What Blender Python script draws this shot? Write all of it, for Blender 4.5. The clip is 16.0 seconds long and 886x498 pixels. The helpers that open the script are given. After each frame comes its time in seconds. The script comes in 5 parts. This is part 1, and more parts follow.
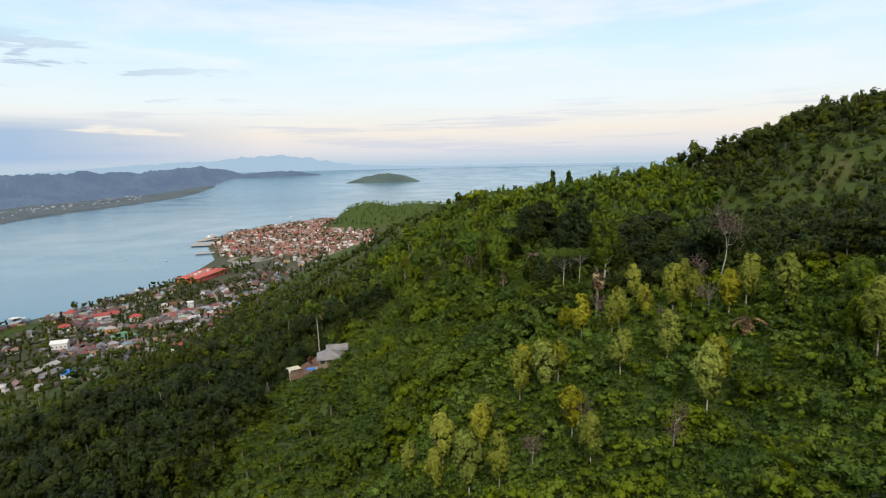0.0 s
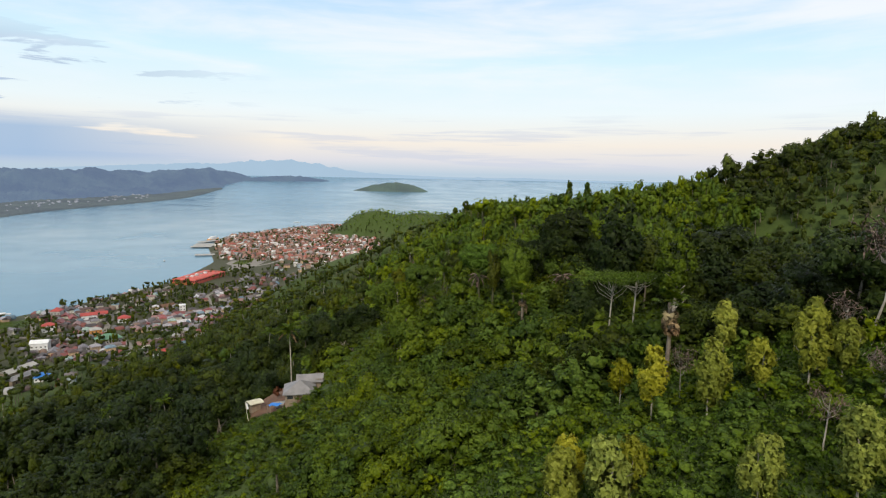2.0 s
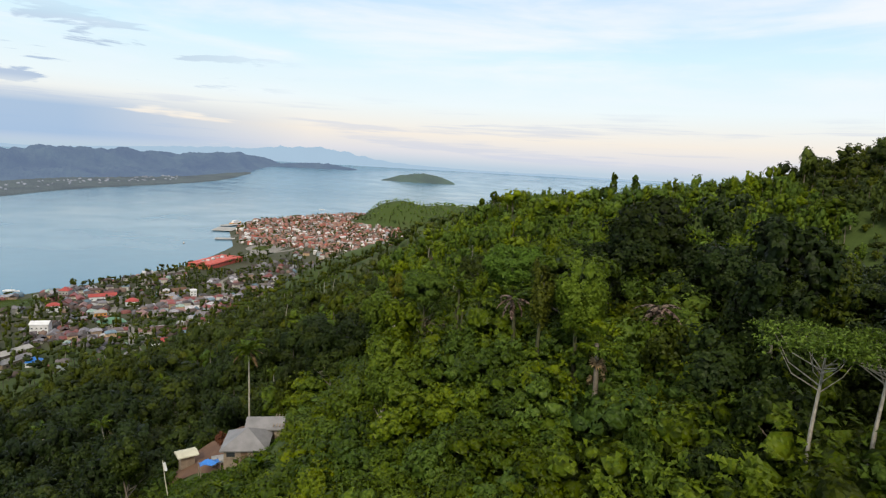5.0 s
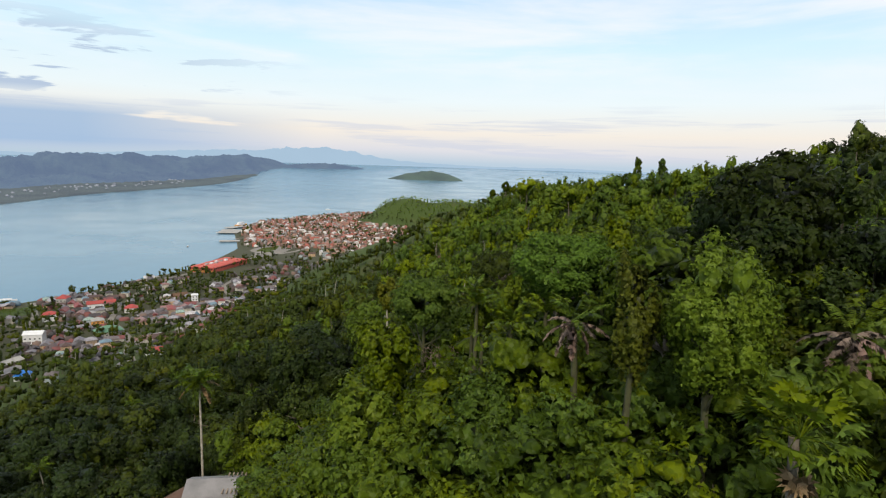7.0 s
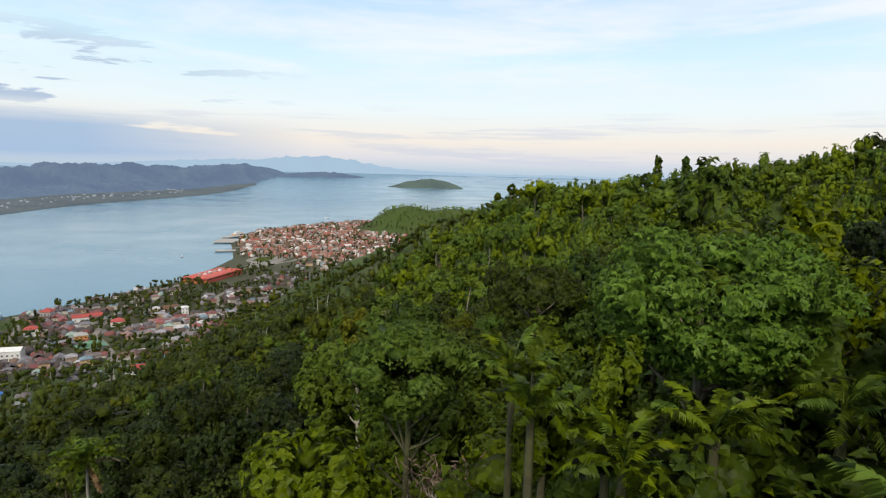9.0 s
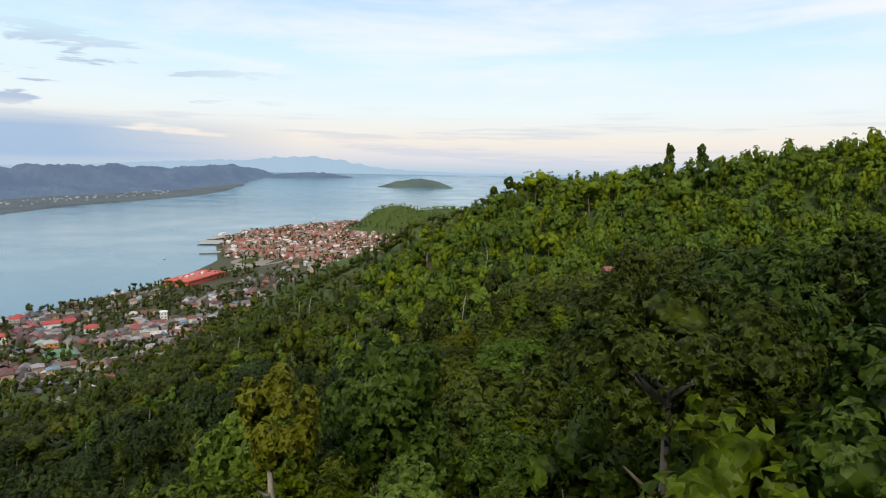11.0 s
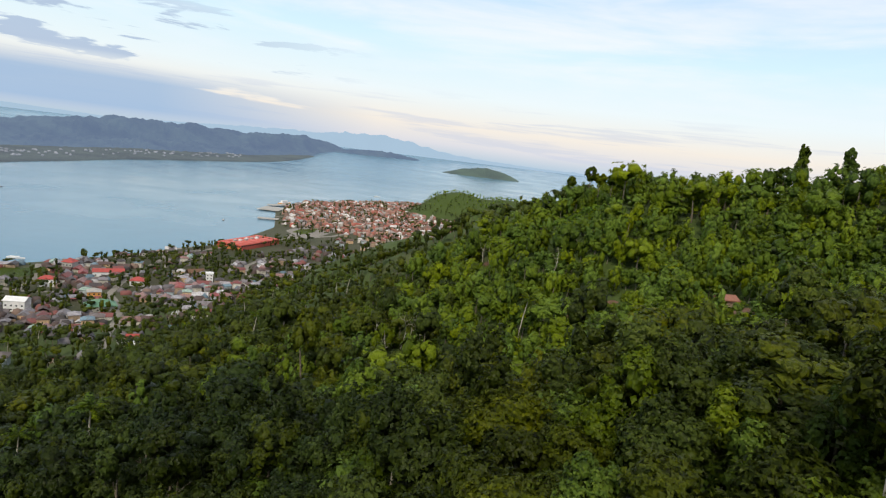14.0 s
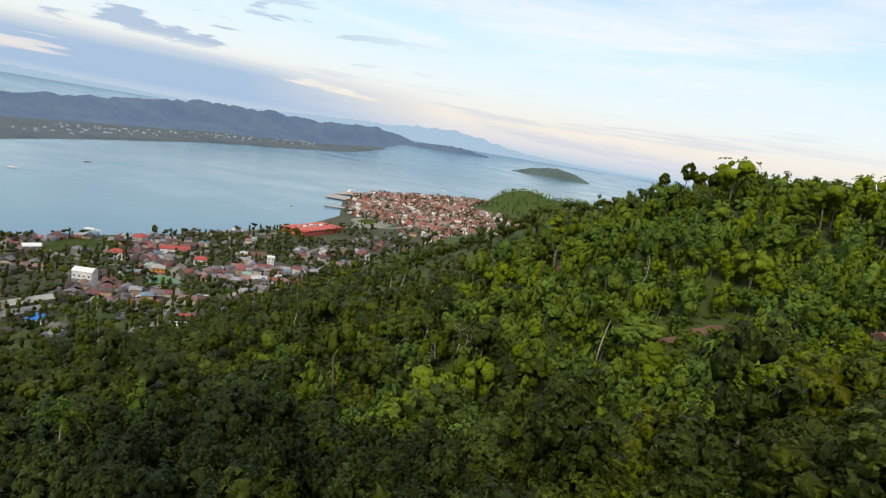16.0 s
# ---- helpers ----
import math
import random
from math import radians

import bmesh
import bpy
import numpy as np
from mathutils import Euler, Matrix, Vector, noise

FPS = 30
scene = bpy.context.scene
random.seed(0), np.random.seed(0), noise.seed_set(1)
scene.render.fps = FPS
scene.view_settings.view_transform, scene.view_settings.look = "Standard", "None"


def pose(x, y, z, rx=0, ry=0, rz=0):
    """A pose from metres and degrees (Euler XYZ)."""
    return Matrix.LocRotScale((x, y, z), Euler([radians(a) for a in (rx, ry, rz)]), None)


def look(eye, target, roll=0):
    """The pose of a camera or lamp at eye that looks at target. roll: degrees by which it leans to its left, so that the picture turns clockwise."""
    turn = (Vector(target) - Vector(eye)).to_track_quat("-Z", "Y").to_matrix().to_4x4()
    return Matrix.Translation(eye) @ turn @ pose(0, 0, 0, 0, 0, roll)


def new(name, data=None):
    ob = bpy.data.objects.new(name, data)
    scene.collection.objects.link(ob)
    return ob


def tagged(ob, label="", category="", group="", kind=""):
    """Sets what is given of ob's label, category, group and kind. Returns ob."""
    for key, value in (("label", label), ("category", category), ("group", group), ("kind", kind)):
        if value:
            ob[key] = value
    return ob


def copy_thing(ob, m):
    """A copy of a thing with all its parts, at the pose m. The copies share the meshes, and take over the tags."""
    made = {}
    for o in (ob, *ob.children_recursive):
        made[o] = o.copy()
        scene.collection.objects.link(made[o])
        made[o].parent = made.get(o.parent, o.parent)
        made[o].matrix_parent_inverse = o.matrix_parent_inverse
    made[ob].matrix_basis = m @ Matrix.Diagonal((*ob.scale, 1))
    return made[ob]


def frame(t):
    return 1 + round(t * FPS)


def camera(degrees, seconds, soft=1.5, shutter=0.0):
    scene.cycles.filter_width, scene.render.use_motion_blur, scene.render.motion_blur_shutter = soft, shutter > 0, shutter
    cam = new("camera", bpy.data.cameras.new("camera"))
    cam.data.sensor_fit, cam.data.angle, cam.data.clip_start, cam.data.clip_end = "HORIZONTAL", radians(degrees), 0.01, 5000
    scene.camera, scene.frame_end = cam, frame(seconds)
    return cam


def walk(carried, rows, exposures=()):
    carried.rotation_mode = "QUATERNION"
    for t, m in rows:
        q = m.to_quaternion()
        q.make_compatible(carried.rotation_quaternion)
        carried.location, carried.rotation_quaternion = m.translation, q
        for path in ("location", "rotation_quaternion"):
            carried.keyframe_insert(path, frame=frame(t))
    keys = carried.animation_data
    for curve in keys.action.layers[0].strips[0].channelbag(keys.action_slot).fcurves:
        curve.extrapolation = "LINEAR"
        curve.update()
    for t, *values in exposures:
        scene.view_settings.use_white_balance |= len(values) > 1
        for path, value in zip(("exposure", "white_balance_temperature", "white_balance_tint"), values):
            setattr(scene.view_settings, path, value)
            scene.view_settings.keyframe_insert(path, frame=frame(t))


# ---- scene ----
cam = camera(74.2, 16.0, soft=1.2)
PATH = [
    (0, (0.00, -0.00, 161.29), (-0.03, 98.92, 146.64), -1.23),
    (0.5, (0.42, 7.19, 160.26), (0.23, 106.13, 145.77), 0.08),
    (1, (0.60, 14.08, 159.40), (0.39, 113.08, 145.26), 0.71),
    (1.5, (0.72, 20.70, 158.52), (-0.15, 119.80, 145.18), 1.56),
    (2, (0.64, 27.34, 157.75), (-0.34, 126.53, 145.05), 1.15),
    (2.5, (0.70, 33.96, 157.07), (0.32, 133.15, 144.39), -0.20),
    (3, (0.71, 40.40, 156.27), (2.74, 139.59, 143.77), -2.99),
    (3.5, (0.85, 46.63, 155.63), (3.49, 145.82, 143.19), -4.05),
    (4, (1.10, 52.82, 155.06), (1.00, 152.06, 142.71), -0.78),
    (4.2, (1.31, 55.27, 154.84), (-0.70, 154.45, 142.17), 1.48),
    (6.3, (0.85, 79.07, 151.78), (-5.99, 177.72, 136.91), 3.46),
    (6.5, (0.73, 81.62, 151.21), (-6.20, 180.31, 136.65), 3.18),
    (7, (0.22, 88.05, 150.34), (-6.49, 186.77, 135.82), 1.80),
    (7.5, (-0.17, 94.28, 149.48), (-7.09, 193.02, 135.23), 1.56),
    (8, (-0.63, 100.42, 148.60), (-7.66, 199.23, 134.85), 1.61),
    (8.5, (-1.06, 106.35, 147.85), (-8.02, 205.21, 134.56), 1.47),
    (9, (-1.40, 111.90, 147.22), (-8.29, 210.79, 134.07), 1.38),
    (11.5, (-4.10, 139.00, 143.34), (-9.10, 238.02, 130.26), 1.07),
    (12, (-4.65, 144.80, 142.79), (-10.33, 243.80, 129.86), 1.51),
    (12.5, (-4.71, 150.96, 142.13), (-12.99, 249.74, 129.01), 3.05),
    (13, (-5.21, 156.45, 141.39), (-14.87, 254.99, 127.37), 3.86),
    (13.5, (-5.64, 161.94, 140.75), (-17.30, 260.15, 125.95), 4.91),
    (14, (-5.98, 167.28, 140.03), (-20.76, 264.95, 124.47), 6.92),
    (14.5, (-6.57, 172.63, 139.18), (-24.45, 269.68, 123.01), 8.70),
    (15, (-7.27, 178.13, 138.42), (-28.40, 274.39, 121.43), 10.43),
    (15.5, (-8.22, 182.99, 137.42), (-31.83, 278.61, 120.09), 10.94),
    (16, (-9.80, 188.21, 136.47), (-34.96, 283.38, 118.88), 9.62),
]
walk(cam, [(t, look(eye, target, roll)) for t, eye, target, roll in PATH])

# world: dusk sky, soft sun
world = bpy.data.worlds.new("dusk_sky")
scene.world = world
world.use_nodes = True
wt = world.node_tree
wt.nodes.clear()


def wnode(kind, **kw):
    n = wt.nodes.new(kind)
    for k, v in kw.items():
        n.inputs[k].default_value = v
    return n


def ramp_node(tree, stops, interp="LINEAR"):
    n = tree.nodes.new("ShaderNodeValToRGB")
    n.color_ramp.interpolation = interp
    el = n.color_ramp.elements
    while len(el) < len(stops):
        el.new(0.5)
    for e, (p, c) in zip(el, stops):
        e.position = p
        e.color = (*c, 1) if len(c) == 3 else c
    return n


wco = wt.nodes.new("ShaderNodeTexCoord")
wsep = wt.nodes.new("ShaderNodeSeparateXYZ")
wt.links.new(wco.outputs["Generated"], wsep.inputs[0])
# sky colour by height over the horizon: z 0 to 0.5
grad = ramp_node(wt, [(0.0, (0.48, 0.60, 0.72)), (0.04, (0.70, 0.70, 0.76)), (0.10, (0.88, 0.80, 0.72)), (0.20, (0.82, 0.90, 0.92)),
                      (0.36, (0.66, 0.87, 0.97)), (0.60, (0.46, 0.68, 0.94)), (0.8, (0.60, 0.70, 0.84)), (1.0, (0.76, 0.77, 0.80))])
wmul = wt.nodes.new("ShaderNodeMath")
wmul.operation = "MULTIPLY"
wmul.inputs[1].default_value = 2.0
wt.links.new(wsep.outputs["Z"], wmul.inputs[0])
wt.links.new(wmul.outputs[0], grad.inputs[0])


def cloud_layer(scale_xyz, noise_scale, detail, lo, hi, seed, rough=0.55):
    """A cloud mask from noise over the sky's flattened directions."""
    mp = wt.nodes.new("ShaderNodeMapping")
    mp.inputs["Scale"].default_value = scale_xyz
    mp.inputs["Location"].default_value = (seed, seed * 0.7, seed * 1.3)
    wt.links.new(wco.outputs["Generated"], mp.inputs["Vector"])
    nz = wnode("ShaderNodeTexNoise", Scale=noise_scale, Detail=detail, Roughness=rough, Distortion=0.25)
    wt.links.new(mp.outputs[0], nz.inputs["Vector"])
    rp = ramp_node(wt, [(lo, (0, 0, 0)), (hi, (1, 1, 1))], "EASE")
    wt.links.new(nz.outputs["Fac"], rp.inputs[0])
    return rp.outputs["Color"]


def band(lo0, lo1, hi0, hi1):
    """1 between two heights over the horizon, 0 outside."""
    rp = ramp_node(wt, [(lo0, (0, 0, 0)), (lo1, (1, 1, 1)), (hi0, (1, 1, 1)), (hi1, (0, 0, 0))])
    wt.links.new(wsep.outputs["Z"], rp.inputs[0])
    return rp.outputs["Color"]


def times_(a, b):
    n = wt.nodes.new("ShaderNodeMath")
    n.operation = "MULTIPLY"
    for i, v in enumerate((a, b)):
        if isinstance(v, (int, float)):
            n.inputs[i].default_value = v
        else:
            wt.links.new(v, n.inputs[i])
    return n.outputs[0]


def over(base, colour, mask):
    n = wt.nodes.new("ShaderNodeMix")
    n.data_type = "RGBA"
    wt.links.new(mask, n.inputs["Factor"])
    wt.links.new(base, n.inputs["A"])
    n.inputs["B"].default_value = (*colour, 1)
    return n.outputs["Result"]


sky = wt.nodes.new("ShaderNodeTexSky")
sky.sky_type = "NISHITA"
sky.sun_disc = False
sky.sun_elevation = radians(40)
sky.sun_rotation = radians(185)
skys = wt.nodes.new("ShaderNodeVectorMath")
skys.operation = "SCALE"
skys.inputs["Scale"].default_value = 0.08
wt.links.new(sky.outputs[0], skys.inputs[0])
mixn = wt.nodes.new("ShaderNodeMix")
mixn.data_type = "RGBA"
mixn.inputs["Factor"].default_value = 0.12
wt.links.new(grad.outputs["Color"], mixn.inputs["A"])
wt.links.new(skys.outputs[0], mixn.inputs["B"])
col = mixn.outputs["Result"]
# thin high cirrus, streaked
col = over(col, (0.88, 0.88, 0.96), times_(times_(cloud_layer((1.0, 1.6, 7.0), 2.2, 6, 0.42, 0.72, 3.1), band(0.08, 0.16, 0.6, 0.9)), 0.75))
# low grey-violet bars near the horizon
col = over(col, (0.50, 0.56, 0.70), times_(times_(cloud_layer((1.4, 1.4, 26.0), 3.0, 5, 0.52, 0.66, 8.2), band(0.005, 0.02, 0.07, 0.11)), 0.42))
# heavier blue-grey bank over the far western shore
west = ramp_node(wt, [(0.28, (0, 0, 0)), (0.58, (1, 1, 1))])
negx = wt.nodes.new("ShaderNodeMath")
negx.operation = "MULTIPLY"
negx.inputs[1].default_value = -1.0
wt.links.new(wsep.outputs["X"], negx.inputs[0])
wt.links.new(negx.outputs[0], west.inputs[0])
bank = times_(west.outputs["Color"], times_(cloud_layer((1.0, 1.0, 10.0), 2.2, 5, 0.38, 0.43, 5.4), band(-0.01, 0.015, 0.055, 0.080)))
col = over(col, (0.33, 0.47, 0.66), times_(bank, 0.9))
puffs = times_(west.outputs["Color"], times_(cloud_layer((2.0, 2.0, 14.0), 3.2, 5, 0.55, 0.60, 2.7), band(0.07, 0.09, 0.15, 0.20)))
col = over(col, (0.38, 0.48, 0.64), times_(puffs, 0.85))
bg = wnode("ShaderNodeBackground", Strength=1.12)
wt.links.new(col, bg.inputs["Color"])
wout = wt.nodes.new("ShaderNodeOutputWorld")
wt.links.new(bg.outputs[0], wout.inputs[0])

sun = new("sun", bpy.data.lights.new("sun", "SUN"))
sun.data.energy, sun.data.angle, sun.data.color = 2.6, radians(14), (1.0, 0.89, 0.70)
sun.matrix_world = look((0, 0, 0), (0.06, 0.76, -0.64))


# materials
def material(name):
    m = bpy.data.materials.new(name)
    m.use_nodes = True
    t = m.node_tree
    return m, t, t.nodes["Principled BSDF"], t.nodes["Material Output"]


def noise_fac(t, scale, detail=4, rough=0.55, vec=None):
    n = t.nodes.new("ShaderNodeTexNoise")
    n.inputs["Scale"].default_value, n.inputs["Detail"].default_value, n.inputs["Roughness"].default_value = scale, detail, rough
    if vec is None:
        g = t.nodes.new("ShaderNodeNewGeometry")
        vec = g.outputs["Position"]
    t.links.new(vec, n.inputs["Vector"])
    return n.outputs["Fac"]


def mix_colour(t, fac, a, b, mode="MIX"):
    n = t.nodes.new("ShaderNodeMix")
    n.data_type, n.blend_type = "RGBA", mode
    for key, v in (("Factor", fac), ("A", a), ("B", b)):
        if isinstance(v, (int, float)):
            n.inputs[key].default_value = v
        elif isinstance(v, tuple):
            n.inputs[key].default_value = (*v, 1)
        else:
            t.links.new(v, n.inputs[key])
    return n.outputs["Result"]


def bump(t, bsdf, height, strength, distance=0.05):
    n = t.nodes.new("ShaderNodeBump")
    n.inputs["Strength"].default_value, n.inputs["Distance"].default_value = strength, distance
    t.links.new(height, n.inputs["Height"])
    t.links.new(n.outputs[0], bsdf.inputs["Normal"])


def foliage(name, dark, mid, light, translucent=0.28, rough=0.5, leafvar=0.26, cell=4.6):
    """Leaves: a tone for each plant, a tone for each leaf, some light let through."""
    m, t, b, out = material(name)
    g = t.nodes.new("ShaderNodeNewGeometry")
    at = t.nodes.new("ShaderNodeAttribute")
    at.attribute_name = "tone"
    oi = t.nodes.new("ShaderNodeObjectInfo")

    def calc(op, a, b2, c=None):
        n = t.nodes.new("ShaderNodeMath")
        n.operation = op
        for i, v in enumerate((a, b2, c)):
            if v is None:
                continue
            if isinstance(v, (int, float)):
                n.inputs[i].default_value = v
            else:
                t.links.new(v, n.inputs[i])
        return n.outputs[0]

    plant = calc("FRACT", calc("ADD", at.outputs["Fac"], oi.outputs["Random"]), 0.0)
    second = calc("FRACT", calc("MULTIPLY", plant, 7.31), 0.0)
    patch = noise_fac(t, 0.018, 3)
    vor = t.nodes.new("ShaderNodeTexVoronoi")
    vor.inputs["Scale"].default_value = cell
    t.links.new(g.outputs["Position"], vor.inputs["Vector"])
    cs = t.nodes.new("ShaderNodeSeparateColor")
    t.links.new(vor.outputs["Color"], cs.inputs[0])
    fine = noise_fac(t, 1.3, 3, 0.7)
    tone = calc("ADD", calc("MULTIPLY_ADD", fine, 0.30, calc("MULTIPLY_ADD", cs.outputs[0], 0.26, -0.30)), calc("MULTIPLY_ADD", g.outputs["Random Per Island"], leafvar, calc("MULTIPLY_ADD", plant, 0.46, calc("MULTIPLY", patch, 0.42))))
    # leaves shade with the rounded clump that they belong to
    al = t.nodes.new("ShaderNodeAttribute")
    al.attribute_name = "lump"
    vt = t.nodes.new("ShaderNodeVectorTransform")
    vt.vector_type, vt.convert_from, vt.convert_to = "VECTOR", "OBJECT", "WORLD"
    t.links.new(al.outputs["Vector"], vt.inputs[0])
    sc = t.nodes.new("ShaderNodeVectorMath")
    sc.operation = "MULTIPLY_ADD"
    t.links.new(vt.outputs[0], sc.inputs[0])
    sc.inputs[1].default_value = (1.7, 1.7, 1.7)
    tilt = t.nodes.new("ShaderNodeVectorMath")
    tilt.operation = "MULTIPLY_ADD"
    t.links.new(vor.outputs["Color"], tilt.inputs[0])
    tilt.inputs[1].default_value = (2.8, 2.8, 2.8)
    tilt.inputs[2].default_value = (-1.4, -1.4, -1.4)
    both = t.nodes.new("ShaderNodeVectorMath")
    t.links.new(g.outputs["Normal"], both.inputs[0])
    t.links.new(tilt.outputs[0], both.inputs[1])
    t.links.new(both.outputs[0], sc.inputs[2])
    nm = t.nodes.new("ShaderNodeVectorMath")
    nm.operation = "NORMALIZE"
    t.links.new(sc.outputs[0], nm.inputs[0])
    t.links.new(nm.outputs[0], b.inputs["Normal"])
    rp = ramp_node(t, [(0.28, dark), (0.66, mid), (1.0, light)])
    t.links.new(tone, rp.inputs[0])
    hv = t.nodes.new("ShaderNodeHueSaturation")
    t.links.new(calc("MULTIPLY_ADD", second, 0.036, 0.484), hv.inputs["Hue"])
    t.links.new(calc("MULTIPLY_ADD", second, -0.18, 1.16), hv.inputs["Saturation"])
    t.links.new(rp.outputs["Color"], hv.inputs["Color"])
    t.links.new(hv.outputs[0], b.inputs["Base Color"])
    b.inputs["Roughness"].default_value = rough
    b.inputs["Specular IOR Level"].default_value = 0.18
    tr = t.nodes.new("ShaderNodeBsdfTranslucent")
    t.links.new(hv.outputs[0], tr.inputs["Color"])
    mx = t.nodes.new("ShaderNodeMixShader")
    mx.inputs[0].default_value = translucent
    t.links.new(b.outputs[0], mx.inputs[1])
    t.links.new(tr.outputs[0], mx.inputs[2])
    t.links.new(mx.outputs[0], out.inputs["Surface"])
    return m


def plain(name, a, b2, scale=3.0, rough=0.8, bumps=0.3, metal=0.0, fine=25.0):
    """A worn surface: two tones at two scales, fine relief."""
    m, t, b, out = material(name)
    tc = t.nodes.new("ShaderNodeTexCoord")
    n1 = noise_fac(t, scale, 5, 0.6, tc.outputs["Object"])
    n2 = noise_fac(t, fine, 3, 0.6, tc.outputs["Object"])
    rp = ramp_node(t, [(0.35, (0, 0, 0)), (0.68, (1, 1, 1))])
    t.links.new(n1, rp.inputs[0])
    c = mix_colour(t, rp.outputs["Color"], a, b2)
    c = mix_colour(t, 0.25, c, n2, "OVERLAY")
    t.links.new(c, b.inputs["Base Color"])
    b.inputs["Roughness"].default_value, b.inputs["Metallic"].default_value = rough, metal
    bump(t, b, n2, bumps, 0.03)
    return m


def roofing(name, stops, rough=0.6):
    """Sheet roofing, its colour drawn house by house, with rust streaks and ribs."""
    m, t, b, out = material(name)
    oi = t.nodes.new("ShaderNodeObjectInfo")
    rp = ramp_node(t, stops, "CONSTANT")
    t.links.new(oi.outputs["Random"], rp.inputs[0])
    tc = t.nodes.new("ShaderNodeTexCoord")
    n1 = noise_fac(t, 0.7, 5, 0.65, tc.outputs["Object"])
    st = ramp_node(t, [(0.42, (0, 0, 0)), (0.66, (1, 1, 1))])
    t.links.new(n1, st.inputs[0])
    half = t.nodes.new("ShaderNodeMath")
    half.operation = "MULTIPLY"
    half.inputs[1].default_value = 0.6
    t.links.new(st.outputs["Color"], half.inputs[0])
    c = mix_colour(t, half.outputs[0], rp.outputs["Color"], (0.085, 0.055, 0.042))
    t.links.new(c, b.inputs["Base Color"])
    b.inputs["Roughness"].default_value = rough
    wv = t.nodes.new("ShaderNodeTexWave")
    wv.inputs["Scale"].default_value = 3.0
    t.links.new(tc.outputs["Object"], wv.inputs["Vector"])
    bump(t, b, wv.outputs["Fac"], 0.4, 0.04)
    return m


M_LEAF = foliage("forest_leaf", (0.023, 0.034, 0.0050), (0.062, 0.082, 0.011), (0.132, 0.155, 0.020))
M_VINE = foliage("vine_leaf", (0.056, 0.090, 0.011), (0.130, 0.186, 0.023), (0.208, 0.276, 0.040))
M_YOUNG = foliage("young_tree_leaf", (0.19, 0.21, 0.034), (0.33, 0.35, 0.066), (0.45, 0.46, 0.10))
M_YELLOWING = foliage("yellowing_leaf", (0.070, 0.082, 0.012), (0.150, 0.165, 0.026), (0.245, 0.25, 0.05))
# darker copy of the forest leaf, with shade put into its colour
M_LEAF_SHADED = foliage("shade_painted_leaf", (0.014, 0.024, 0.0045), (0.036, 0.054, 0.0090), (0.080, 0.105, 0.017))
M_GRASS = foliage("grass_blade", (0.046, 0.082, 0.006), (0.095, 0.148, 0.012), (0.150, 0.200, 0.018))
M_PALM = foliage("palm_leaf", (0.055, 0.088, 0.010), (0.125, 0.180, 0.020), (0.205, 0.262, 0.036))
M_DRY = foliage("dead_frond", (0.20, 0.14, 0.08), (0.38, 0.29, 0.17), (0.52, 0.42, 0.26), translucent=0.1)
M_TWIG = foliage("bare_twig", (0.14, 0.105, 0.09), (0.26, 0.19, 0.16), (0.34, 0.26, 0.22), translucent=0.05)
M_VIVID = foliage("vivid_leaf", (0.074, 0.124, 0.013), (0.156, 0.234, 0.024), (0.245, 0.330, 0.040))
M_CREEP = foliage("creeper_leaf", (0.038, 0.062, 0.007), (0.090, 0.132, 0.015), (0.170, 0.218, 0.026))
M_RUST = foliage("russet_leaf", (0.10, 0.04, 0.02), (0.17, 0.07, 0.04), (0.22, 0.10, 0.06))
M_BARK = plain("bark", (0.20, 0.17, 0.13), (0.09, 0.075, 0.055), 2.0, 0.9, 0.6)
M_PALEBARK = plain("pale_bark", (0.42, 0.39, 0.33), (0.22, 0.19, 0.15), 2.0, 0.85, 0.5)
M_STALK = plain("mossy_stem", (0.075, 0.080, 0.030), (0.040, 0.036, 0.020), 2.0, 0.95, 0.6)
M_SOIL = plain("bare_soil", (0.11, 0.058, 0.036), (0.17, 0.098, 0.060), 0.4, 0.95, 0.5)
M_ROAD = plain("road_surface", (0.26, 0.24, 0.21), (0.17, 0.155, 0.135), 0.3, 0.9, 0.3)
M_WALL = roofing("house_wall", [(0.0, (0.55, 0.52, 0.45)), (0.3, (0.62, 0.60, 0.56)), (0.5, (0.36, 0.27, 0.19)), (0.68, (0.40, 0.47, 0.50)), (0.82, (0.60, 0.42, 0.26))], 0.85)
M_ROOF = roofing("roof_sheet", [(0.0, (0.085, 0.05, 0.045)), (0.16, (0.20, 0.19, 0.21)), (0.30, (0.20, 0.055, 0.055)), (0.42, (0.05, 0.045, 0.05)), (0.54, (0.33, 0.32, 0.35)), (0.64, (0.28, 0.16, 0.15)),
                                (0.76, (0.28, 0.07, 0.07)), (0.80, (0.15, 0.13, 0.13)), (0.88, (0.16, 0.26, 0.33)), (0.92, (0.55, 0.54, 0.56)), (0.97, (0.30, 0.42, 0.36))])
M_ROOFRED = roofing("town_roof", [(0.0, (0.24, 0.085, 0.06)), (0.25, (0.30, 0.15, 0.11)), (0.42, (0.27, 0.25, 0.24)), (0.56, (0.33, 0.075, 0.05)), (0.70, (0.11, 0.07, 0.055)), (0.84, (0.60, 0.58, 0.57))])
M_GLASS = plain("window_glass", (0.03, 0.035, 0.04), (0.05, 0.06, 0.07), 1.0, 0.15, 0.0)
M_DOOR = plain("door_wood", (0.16, 0.10, 0.06), (0.10, 0.06, 0.035), 2.0, 0.7, 0.3)
M_ZINC = plain("zinc_sheet", (0.25, 0.24, 0.24), (0.16, 0.155, 0.155), 0.5, 0.5, 0.2)
M_RED = plain("red_paint", (0.38, 0.06, 0.05), (0.30, 0.05, 0.04), 0.2, 0.6, 0.2)
